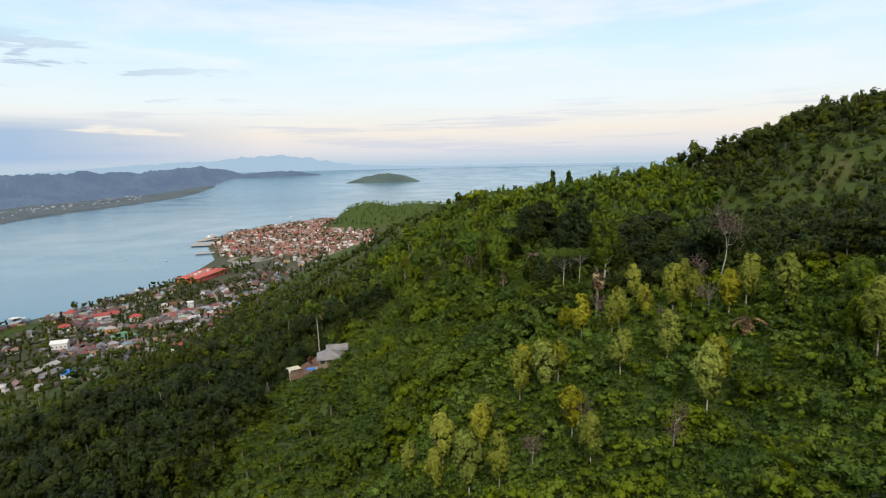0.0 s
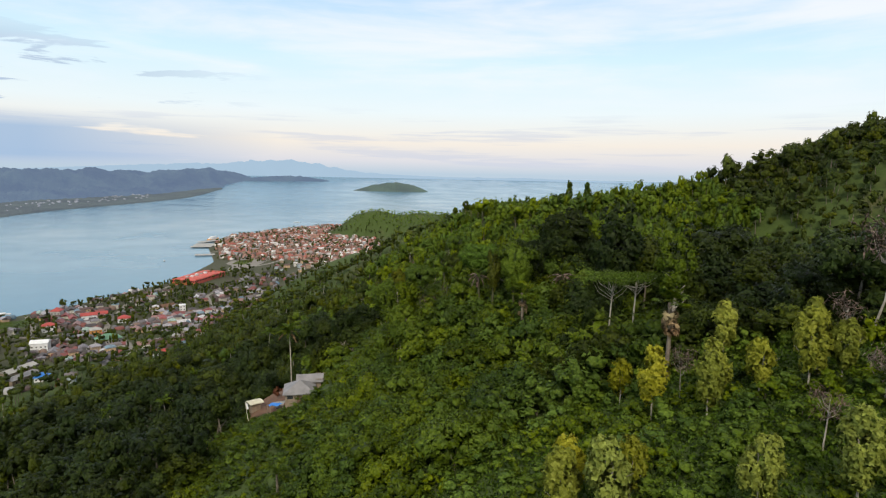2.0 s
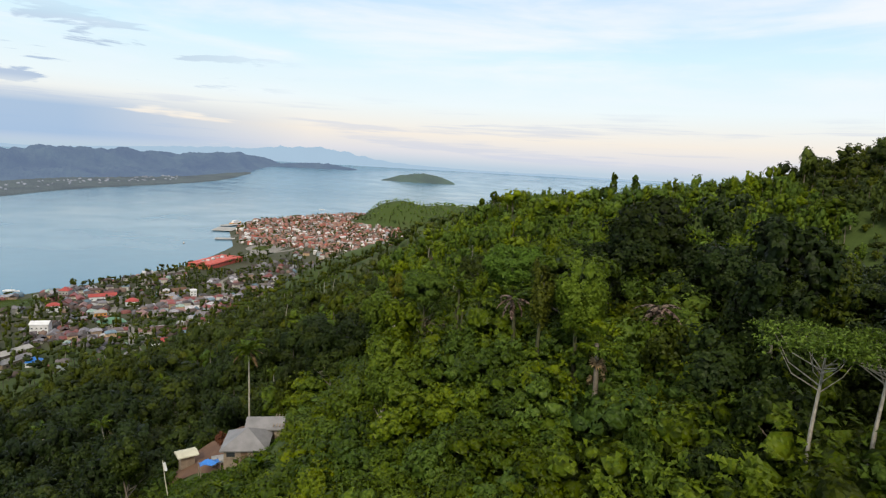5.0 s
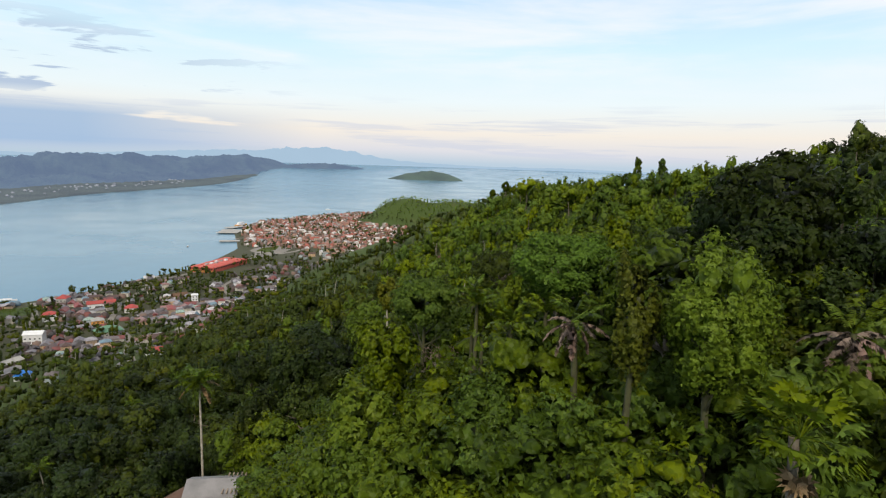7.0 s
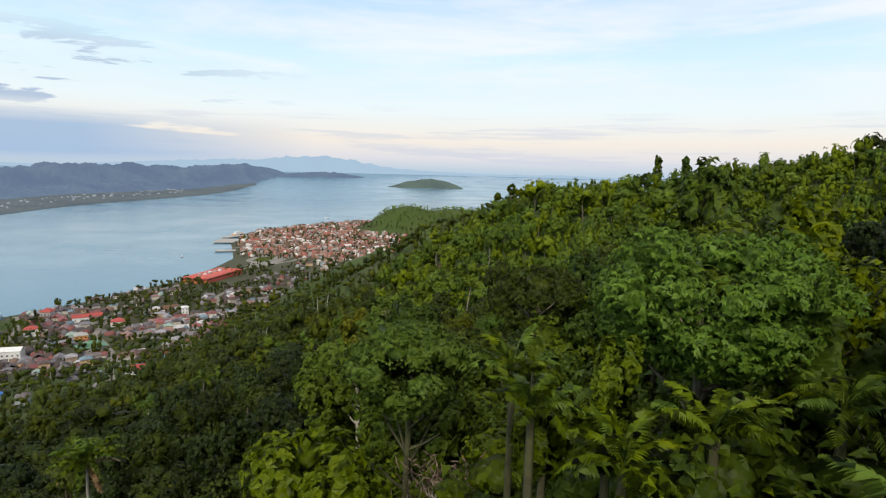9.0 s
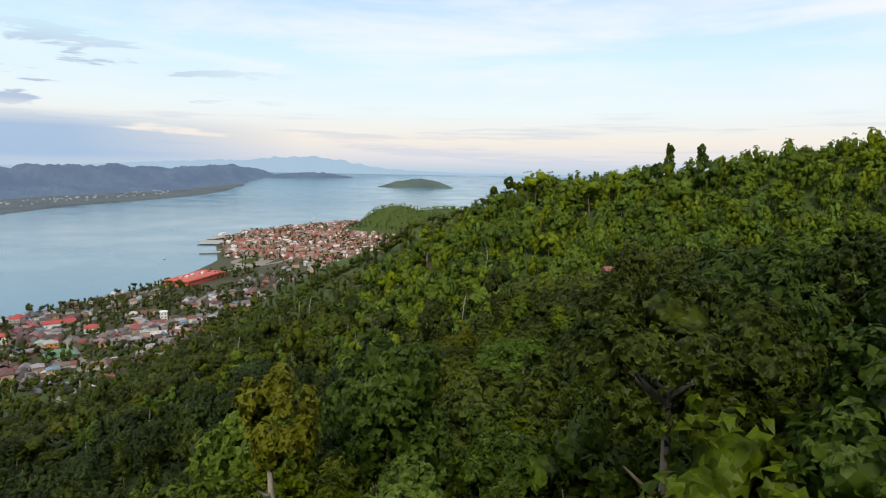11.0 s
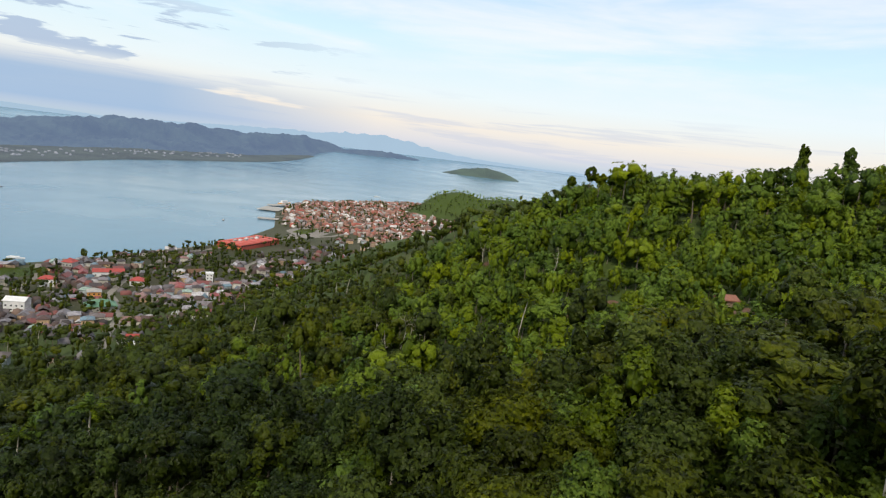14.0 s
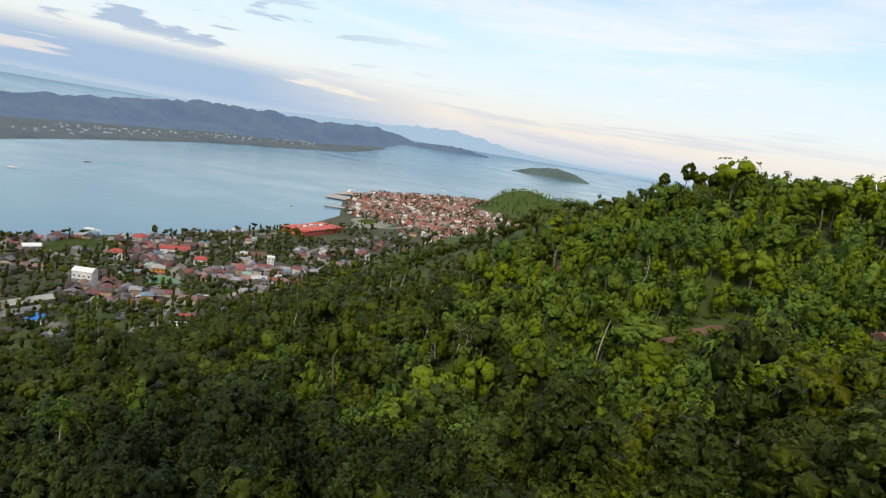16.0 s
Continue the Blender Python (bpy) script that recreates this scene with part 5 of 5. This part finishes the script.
tz = float(ground_z(-33.2, 138.3))
tarp.matrix_basis = pose(-33.2, 138.3, tz, 0, 0, 35)
bm = bmesh.new()
bmesh.ops.create_grid(bm, x_segments=8, y_segments=6, size=0.5, matrix=Matrix.Diagonal((2.7, 2.0, 1, 1)))
for v in bm.verts:
    v.co.z = 1.55 + 0.18 * math.sin(v.co.x * 3.1 + v.co.y * 2.0) - 0.12 * v.co.y
bmesh.ops.solidify(bm, geom=bm.faces[:], thickness=0.03)
part("tarpaulin", bm, M_BLUE, tarp)
for sx in (-1, 1):
    for sy in (-1, 1):
        part("post", box_bm(sx * 1.25 - 0.05, sy * 0.9 - 0.05, -0.6, sx * 1.25 + 0.05, sy * 0.9 + 0.05, 1.5), M_WOOD, tarp)
deck = tagged(link_mesh("concrete_slab", *join([(np.array([(x_, y_, z_) for z_ in (-0.5, 0.12) for x_, y_ in ((-1.6, -1.2), (1.6, -1.2), (1.6, 1.2), (-1.6, 1.2))], float),
              np.array([(4, 5, 6), (4, 6, 7), (0, 1, 5), (0, 5, 4), (1, 2, 6), (1, 6, 5), (2, 3, 7), (2, 7, 6), (3, 0, 4), (3, 4, 7)]))]), M_GREY), "grey concrete slab in front of the farmhouse", "slab")
deck.matrix_basis = pose(-32.6, 141.6, float(ground_z(-32.6, 141.6)) + 0.15, 0, 0, 28)
pole = tagged(new("flag_pole"), "leaning bamboo pole with a white cloth", "pole")
pole.matrix_basis = pose(-37.0, 134.4, float(ground_z(-37.0, 134.4)), 0, -9, 0)
link_mesh("pole", *tube([(0, 0, -0.4), (0, 0, 2.5), (0.1, 0, 5.0)], [0.09, 0.07, 0.05], 5), M_PALE, pole)
bm = bmesh.new()
bmesh.ops.create_grid(bm, x_segments=3, y_segments=6, size=0.5, matrix=Matrix.Translation((0.28, 0, 4.1)) @ Matrix.Rotation(radians(90), 4, "X") @ Matrix.Diagonal((0.4, 1.2, 1, 1)))
for v in bm.verts:
    v.co.y += 0.08 * math.sin(v.co.x * 14 + v.co.z * 2)
part("cloth", bm, M_WHITE, pole)
red = tuft_tree("red_shrub", "dull red-leaved shrub beside the yard", HX - 6.0, HY + 5.0, float(ground_z(HX - 6.0, HY + 5.0)) + 1.5, 1.0, 1.1, 420, 0.22, M_RUST, M_BARK, 700, 10, 0.4, trunk_r=0.06)
hut = house("hillside_hut", "small hut with a rusty red roof on the slope", 2.4, 2.2, 1.7, 0.8, "gable", M_WOOD, M_RUSTROOF, windows=0, category="hut")
hut.matrix_basis = pose(30.3, 279.4, float(ground_z(30.3, 279.4)) + 0.5, 0, 0, 20)


# bare earth and roads, draped a hand over the ground
def drape(name, label, x, y, rx, ry, mat, category, n=18, lift=0.16):
    a, r = np.meshgrid(np.linspace(0, 2 * np.pi, 2 * n + 1)[:-1], np.linspace(0, 1, n // 2))
    wob = 1 + 0.16 * np.sin(3 * a + x) + 0.10 * np.sin(5 * a + y)
    X, Y = x + rx * r * wob * np.cos(a), y + ry * r * wob * np.sin(a)
    Z = ground_z(X, Y) + lift * (1 - 0.9 * r ** 6)
    m, k = r.shape
    i = np.arange(m - 1)[:, None] * k
    j = np.arange(k)[None]
    f = np.stack([i + j, i + k + j, i + k + (j + 1) % k, i + (j + 1) % k], -1).reshape(-1, 4)
    return tagged(link_mesh(name, np.stack([X, Y, Z], -1).reshape(-1, 3), np.ascontiguousarray(f), mat, smooth=True), label, category, kind="structure")


for a, b, rx, ry in BARE:
    drape("bare_ground", "trodden reddish bare earth", a, b, rx, ry, M_SOIL, "bare earth")


def road(label, pts, width, mat=M_ROAD, name="road"):
    pts = np.array(pts, float)
    s = np.r_[0, np.cumsum(np.linalg.norm(np.diff(pts, axis=0), axis=1))]
    t = np.arange(0, s[-1], 3.0)
    c = np.stack([np.interp(t, s, pts[:, 0]), np.interp(t, s, pts[:, 1])], -1)
    d = unit(np.gradient(c, axis=0))
    nrm = np.stack([-d[:, 1], d[:, 0]], -1)
    rows_ = []
    for q in (-0.5, 0.5):
        p = c + nrm * q * width
        rows_.append(np.stack([p[:, 0], p[:, 1], np.maximum(ground_z(p[:, 0], p[:, 1]), ground_z(c[:, 0], c[:, 1])) + 0.18], -1))
    n = len(c)
    i = np.arange(n - 1)
    f = np.stack([i, i + n, i + n + 1, i + 1], -1)
    return tagged(link_mesh(name, np.concatenate(rows_), np.ascontiguousarray(f), mat), label, "road", kind="structure")


ROADS = [[(-324, 566), (-341, 601), (-353, 639), (-373, 699), (-386, 729)], [(-380, 538), (-399, 574), (-440, 622)], [(-301, 545), (-297, 540), (-271, 510), (-239, 458), (-215, 425)],
         [(-300, 790), (-296, 731), (-278, 698), (-256, 665)], [(-450, 540), (-380, 540), (-324, 566), (-301, 545)], [(-386, 729), (-372, 780), (-350, 900), (-300, 1000), (-270, 1200), (-300, 1400)],
         [(-460, 1130), (-400, 1150), (-270, 1200)]]
for i, r_ in enumerate(ROADS):
    road("pale dusty town road", r_, 5.0 if i < 5 else 7.0)
drape("dirt_field", "bare pale earth round the sports field", -340, 1015, 30, 75, M_ROAD, "bare earth", 24, 0.25)
drape("sports_field", "oval green sports field", -348, 1012, 14, 36, M_GRASS, "field", 20, 0.5)
drape("shore_meadow", "green meadow by the shore", -428, 572, 18, 40, M_GRASS, "meadow", 20, 0.3)
drape("beach", "narrow grey-brown beach", -408, 760, 10, 60, M_ROAD, "beach", 20, 0.25)

ROAD_PTS = np.concatenate([np.stack([np.interp(np.linspace(0, 1, 60), np.linspace(0, 1, len(r_)), np.array(r_)[:, i]) for i in (0, 1)], -1) for r_ in ROADS])
TAKEN = [(-340, 500, 11), (-296, 523, 13), (-323, 549, 7), (-326, 602, 7), (-207, 439, 6), (-312, 437, 16), (-296, 421, 16), (-279, 415, 7), (-405, 618, 7), (-376, 563, 8), (-285, 642, 6), (-310, 660, 8), (-365, 616, 9), (-431, 535, 8), (-352, 840, 55), (-340, 1015, 75)]

# landmark buildings of the town
LAND = [("white_house", "tall white house with pale blue gable and curved roof", 13, 9, 7.5, 2.2, "gable", M_WHITE, M_WHITE, -340, 500, 20, 4, 2),
        ("green_hall", "broad hall under a green hipped roof", 19, 13, 4.0, 4.0, "hip", M_GREY, M_GREEN, -296, 523, 45, 4, 1),
        ("orange_house", "orange two-storey house with a grey roof", 9, 8, 6.0, 2.4, "hip", M_ORANGE, M_GREY, -323, 549, 40, 3, 2),
        ("red_roofed_house", "house with a bright red roof", 11, 9, 4.5, 2.8, "hip", M_WHITE, M_RED, -326, 602, 25, 3, 1),
        ("red_roofed_house", "low house with a red gabled roof", 7, 6, 3.0, 2.0, "gable", M_GREY, M_RED, -207, 439, 30, 2, 1),
        ("white_shed", "small white-roofed shed below the woods", 7, 6, 2.6, 1.2, "hip", M_WHITE, M_WHITE, -202, 427, 50, 2, 1),
        ("long_shed", "long low shed with grey sheet roof", 24, 9, 4.0, 1.8, "gable", M_WOOD, M_GREY, -312, 437, 80, 4, 1),
        ("long_shed", "long low shed with pale grey sheet roof", 26, 8, 3.6, 1.6, "gable", M_WOOD, M_ZINC, -296, 421, 80, 4, 1),
        ("blue_roofed_house", "white house with a bright blue hipped roof", 8, 7, 3.2, 2.6, "hip", M_WHITE, M_BLUE, -279, 415, 20, 2, 1),
        ("red_roofed_house", "tall house with a red pagoda-like roof by the shore", 9, 9, 7.0, 3.4, "hip", M_GREY, M_RED, -405, 618, 10, 3, 2),
        ("red_roofed_house", "stepped house with layered red roofs", 11, 8, 6.2, 2.4, "hip", M_WHITE, M_RED, -376, 563, 30, 3, 2),
        ("white_house", "narrow white three-storey house", 6, 6, 9.0, 1.2, "hip", M_WHITE, M_WHITE, -285, 642, 30, 2, 3),
        ("rust_roofed_house", "long house with a rusty brown roof", 14, 9, 3.6, 3.0, "gable", M_WOOD, M_SOIL, -310, 660, 50, 3, 1),
        ("long_house", "long white-walled house with a dark red roof", 24, 8, 4.2, 2.4, "gable", M_WHITE, M_RED, -365, 616, 38, 5, 1),
        ("white_roofed_house", "house with a bright white roof", 12, 9, 3.6, 1.8, "gable", M_GREY, M_WHITE, -431, 535, 60, 3, 1)]
for nm, lab, w, d, h, rise, kd, wm, rm, x, y, rot, wn, st in LAND:
    house(nm, lab, w, d, h, rise, kd, wm, rm, windows=wn, storeys=st).matrix_basis = pose(x, y, float(ground_z(x, y)), 0, 0, rot)

# red market: four wings round a yard
mk = tagged(new("market_building"), "large two-storey red market building round a yard", "market")
mk.matrix_basis = pose(-352, 842, 1.8, 0, 0, -8)
for nm, (x0, y0, x1, y1) in (("front_wing", (-17, -40, 17, -31)), ("back_wing", (-17, 31, 17, 40)), ("west_wing", (-17, -31, -9, 31)), ("east_wing", (9, -31, 17, 31))):
    wg = part(nm, box_bm(x0, y0, -1, x1, y1, 6.4, 0.1), M_MARKET, mk)
    part("roof_slab", box_bm(x0 - 0.6, y0 - 0.6, 6.4, x1 + 0.6, y1 + 0.6, 6.8, 0.1), M_MARKET, wg)
    part("upper_roof", box_bm(x0 + 1.5, y0 + 1.5, 6.8, x1 - 1.5, y1 - 1.5, 7.3, 0.1), M_MARKET, wg)
for i in range(12):
    part("shutter", box_bm(-16 + 2.75 * i, -40.15, 0.6, -14.2 + 2.75 * i, -39.95, 3.4), M_ORANGE, mk)
    part("window", box_bm(-16 + 2.75 * i, -40.12, 4.2, -14.4 + 2.75 * i, -39.95, 5.8), M_GLASS, mk)
for i in range(20):
    part("window", box_bm(16.95, -38 + 3.8 * i, 4.2, 17.12, -35.8 + 3.8 * i, 5.8), M_GLASS, mk)
part("yard_roof", box_bm(-8.9, -30.9, 0, 8.9, 30.9, 7.2, 0.2), M_MARKET, mk)
for i in range(7):
    part("roof_box", box_bm(-6 + 2.2 * (i % 3), -24 + 7.4 * i, 7.1, -2.5 + 2.2 * (i % 3), -20 + 7.4 * i, 8.9, 0.1), M_WHITE if i % 2 else M_GREY, mk)

# ordinary houses: patterns copied over the flat land
rng_h = np.random.default_rng(21)
PROTOS = []
for i, (w, d, h, rise, kd, porch) in enumerate([(8, 6, 2.8, 1.9, "gable", True), (9.5, 5.5, 3.0, 1.8, "gable", False), (6, 5, 2.8, 1.6, "gable", True), (11, 6.5, 3.4, 2.3, "gable", False), (7, 6.5, 5.6, 1.8, "hip", False), (5, 4, 2.6, 0.8, "gable", False)]):
    PROTOS.append(house("house", "small house with a weathered sheet-metal roof", w, d, h, rise, kd, M_WALL, M_ROOF, "houses of the shore village", 2, 1, porch))
count = 0
hx_, hy_ = jitter_grid(-480, -170, 395, 760, 10.0, rng_h)
hx_, hy_ = hx_[(o := rng_h.permutation(len(hx_)))], hy_[o]
for x, y in zip(hx_, hy_):
    z = float(ground_z(x, y))
    if x - float(shore_x(y)) < 14 or z > 21 or count >= 290:
        continue
    if min(np.hypot(ROAD_PTS[:, 0] - x, ROAD_PTS[:, 1] - y)) < 6 or any(math.hypot(x - a, y - b) < r + 3 for a, b, r in TAKEN) or math.hypot((x + 428) / 20, (y - 572) / 42) < 1:
        continue
    dens = noise.noise(Vector((x * 0.02, y * 0.02, 9.0)))
    if dens > 0.06 or (z > 13 and rng_h.random() < 0.6) or (y < 440 and rng_h.random() < 0.45):
        continue
    spawn(PROTOS[int(rng_h.integers(0, 6))], pose(x, y, z, 0, 0, 35 + 90 * int(rng_h.integers(0, 4)) + rng_h.uniform(-14, 14)))
    count += 1
for p_ in PROTOS:
    drop_proto(p_)

TP = [house("town_house", "red-roofed house of the crowded port town", w, d, h, rise, kd, M_WALL, M_ROOFRED, "houses of the port town", 0) for w, d, h, rise, kd in ((8, 6, 3.8, 2.0, "hip"), (10, 6, 4.2, 2.2, "gable"), (7, 6, 6.0, 1.6, "hip"), (12, 7, 4.6, 2.2, "gable"))]
count = 0
hx_, hy_ = jitter_grid(-560, -130, 930, 1720, 16.5, rng_h)
hx_, hy_ = hx_[(o := rng_h.permutation(len(hx_)))], hy_[o]
for x, y in zip(hx_, hy_):
    z = float(ground_z(x, y))
    if x - float(shore_x(y)) < 16 or z > 9 or count >= 298 or x > -135 - 0.06 * (y - 1000) or (y < 1060 and x < -295):
        continue
    spawn(TP[int(rng_h.integers(0, 4))], pose(x, y, z, 0, 0, 20 + 90 * int(rng_h.integers(0, 2)) + rng_h.uniform(-12, 12)))
    count += 1
for p_ in TP:
    drop_proto(p_)
# the rest of the port, too small to tell apart
V, F, off = [], [], 0
hx_, hy_ = jitter_grid(-550, -140, 1040, 1740, 11.0, rng_h)
unit_v = np.array([(sx, sy, z) for z in (0, 1) for sx, sy in ((-1, -1), (1, -1), (1, 1), (-1, 1))] + [(-0.6, 0, 1.6), (0.6, 0, 1.6)], float)
unit_f = np.array([(0, 1, 5), (0, 5, 4), (1, 2, 6), (1, 6, 5), (2, 3, 7), (2, 7, 6), (3, 0, 4), (3, 4, 7), (4, 5, 9), (4, 9, 8), (6, 7, 8), (6, 8, 9), (5, 6, 9), (7, 4, 8)])
M_PORT, t_, b_, o_ = material("port_roofs")
g_ = t_.nodes.new("ShaderNodeNewGeometry")
rp_ = ramp_node(t_, [(0.0, (0.26, 0.10, 0.07)), (0.22, (0.32, 0.17, 0.13)), (0.40, (0.30, 0.28, 0.27)), (0.54, (0.36, 0.09, 0.06)), (0.66, (0.14, 0.09, 0.07)), (0.80, (0.70, 0.69, 0.68)), (0.90, (0.08, 0.06, 0.05))], "CONSTANT")
t_.links.new(g_.outputs["Random Per Island"], rp_.inputs[0])
t_.links.new(mix_colour(t_, 0.22, rp_.outputs["Color"], (0.22, 0.15, 0.12)), b_.inputs["Base Color"])
b_.inputs["Roughness"].default_value = 0.75
for x, y in zip(hx_, hy_):
    z = float(ground_z(x, y))
    if x - float(shore_x(y)) < 14 or z > 9 or x > -135 - 0.06 * (y - 1000):
        continue
    w, d, h, a = rng_h.uniform(2.2, 4.6), rng_h.uniform(1.8, 3.2), rng_h.uniform(2.6, 4.6), rng_h.choice([0.3, 1.87]) + rng_h.normal() * 0.15
    q = unit_v * np.array([w, d, h])
    V.append(np.stack([q[:, 0] * math.cos(a) - q[:, 1] * math.sin(a) + x, q[:, 0] * math.sin(a) + q[:, 1] * math.cos(a) + y, q[:, 2] + z - 0.3], -1))
    F.append(unit_f + off)
    off += len(unit_v)
tagged(link_mesh("port_town_roofs", np.concatenate(V), np.concatenate(F), M_PORT), "crowded red and grey roofs of the far port town", "town", kind="stuff")

# sheds, lean-tos and back houses of the village, too many to tell apart
V, F, off = [], [], 0
hx_, hy_ = jitter_grid(-490, -170, 395, 900, 8.5, rng_h)
M_VILL, t_, b_, o_ = material("village_roofs")
g_ = t_.nodes.new("ShaderNodeNewGeometry")
rp_ = ramp_node(t_, [(0.0, (0.08, 0.05, 0.045)), (0.22, (0.17, 0.16, 0.18)), (0.40, (0.045, 0.04, 0.04)), (0.62, (0.28, 0.27, 0.30)), (0.72, (0.26, 0.07, 0.06)), (0.82, (0.26, 0.17, 0.13)), (0.89, (0.50, 0.50, 0.52)), (0.95, (0.13, 0.23, 0.31))], "CONSTANT")
t_.links.new(g_.outputs["Random Per Island"], rp_.inputs[0])
t_.links.new(mix_colour(t_, 0.4, rp_.outputs["Color"], (0.06, 0.05, 0.045)), b_.inputs["Base Color"])
b_.inputs["Roughness"].default_value = 0.75
for x, y in zip(hx_, hy_):
    z = float(ground_z(x, y))
    if x - float(shore_x(y)) < 12 or z > 22 or min(np.hypot(ROAD_PTS[:, 0] - x, ROAD_PTS[:, 1] - y)) < 5 or any(math.hypot(x - a, y - b) < r for a, b, r in TAKEN) or math.hypot((x + 428) / 20, (y - 572) / 42) < 1:
        continue
    if noise.noise(Vector((x * 0.02, y * 0.02, 9.0))) > 0.10 or rng_h.random() < (0.6 if z > 12 or y > 760 else 0.25):
        continue
    w, d, h, a = rng_h.uniform(2.0, 4.2), rng_h.uniform(1.6, 3.0), rng_h.uniform(2.0, 3.4), 0.6 + 1.57 * int(rng_h.integers(0, 2)) + rng_h.normal() * 0.2
    q = unit_v * np.array([w, d, h])
    V.append(np.stack([q[:, 0] * math.cos(a) - q[:, 1] * math.sin(a) + x, q[:, 0] * math.sin(a) + q[:, 1] * math.cos(a) + y, q[:, 2] + z - 0.3], -1))
    F.append(unit_f + off)
    off += len(unit_v)
tagged(link_mesh("village_roofs", np.concatenate(V), np.concatenate(F), M_VILL), "crowded weathered roofs of the shore village", "village", kind="stuff")

# small pale buildings along the far shore
V, F, off = [], [], 0
for _ in range(130):
    bd = rng_h.choice([rng_h.uniform(27.5, 36), rng_h.uniform(33, 45), rng_h.uniform(42, 58)])
    r = float(np.interp(bd, [24, 27, 29, 32, 36, 40, 46, 54, 66], [3300, 3000, 2850, 2640, 2380, 2060, 1730, 1330, 1180])) + rng_h.uniform(60, 420)
    x, y = -r * math.sin(radians(bd)), 100 + r * math.cos(radians(bd))
    w = rng_h.uniform(2, 5)
    q = unit_v * np.array([w, w * 0.8, rng_h.uniform(2, 3.5)])
    V.append(q + np.array([x, y, float(sea_z(x, y)) + 4 + 0.006 * (r - 1200)]))
    F.append(unit_f + off)
    off += len(unit_v)
# roofs also emit a painted haze colour
M_FARROOF = hazy("far_roofs", (0.27, 0.28, 0.31), (0.28, 0.32, 0.40), 0.45)
tagged(link_mesh("far_settlement", np.concatenate(V), np.concatenate(F), M_FARROOF), "tiny pale houses scattered along the far shore", "settlement", kind="stuff")


# port: quays, a moored ship, boats
def quay(x, y, w, d, rot):
    q = tagged(new("quay"), "concrete quay on piles at the port", "quay")
    q.matrix_basis = pose(x, y, 0, 0, 0, rot)
    part("deck", box_bm(-w / 2, -d / 2, 1.6, w / 2, d / 2, 2.4, 0.1), M_GREY, q)
    for i in range(6):
        for sx in (-1, 1):
            part("pier_post", box_bm(sx * w * 0.4 - 0.4, -d / 2 + (i + 0.5) * d / 6 - 0.4, -4, sx * w * 0.4 + 0.4, -d / 2 + (i + 0.5) * d / 6 + 0.4, 1.6), M_GREY, q)


quay(-448, 1090, 34, 16, 20)
quay(-505, 1222, 40, 60, 10)
quay(-520, 1310, 20, 80, -20)


def boat(label, x, y, length, rot, decks, hull_mat, name="boat"):
    """A boat: shaped hull, deck, cabin, mast."""
    root = tagged(new(name), label, "boat")
    root.matrix_basis = pose(x, y, 0, 0, 0, rot)
    bm = bmesh.new()
    L, W, H = length / 2, length * 0.13, length * 0.09
    rings = []
    for s in np.linspace(-1, 1, 9):
        w = W * (1 - max(s, 0) ** 2.2) * (0.85 + 0.15 * (1 - abs(s)))
        z = H * (0.75 + 0.45 * s * s)
        rings.append([bm.verts.new((s * L, sy * w * q, zz)) for sy, q, zz in ((-1, 1.0, z), (-1, 0.7, -0.3), (1, 0.7, -0.3), (1, 1.0, z))])
    for a, b in zip(rings, rings[1:]):
        for i in range(3):
            bm.faces.new((a[i], a[i + 1], b[i + 1], b[i]))
        bm.faces.new((a[3], a[0], b[0], b[3]))
    bm.faces.new(rings[0][::-1])
    part("hull", bm, hull_mat, root)
    for k in range(decks):
        f = 1 - 0.22 * k
        part("cabin", box_bm(-L * 0.75 * f, -W * 0.75 * f, H * (0.7 + 0.9 * k), L * 0.35 * f, W * 0.75 * f, H * (1.55 + 0.9 * k), 0.1), M_WHITE, root)
    link_mesh("mast", *tube([(0, 0, H), (0, 0, H + length * 0.3)], [0.12, 0.06], 5), M_GREY, root)
    return root


boat("white ferry boat with a pale cabin", -472, 630, 15, 20, 1, M_WHITE)
boat("small dark motor boat under way", -487, 1017, 10, 110, 1, M_DOOR)
boat("large tan ship moored at the quay", -528, 1330, 40, 80, 2, M_ORANGE, "ship")
boat("small boat anchored in the bay", -900, 1020, 12, 60, 1, M_DOOR)
boat("small boat off the far port", -470, 1830, 18, 10, 1, M_WHITE)
boat("small boat anchored off the shore", -640, 560, 12, 70, 1, M_WHITE)
boat("pale trawler lying off the far shore", -830, 830, 16, 30, 1, M_WHITE)
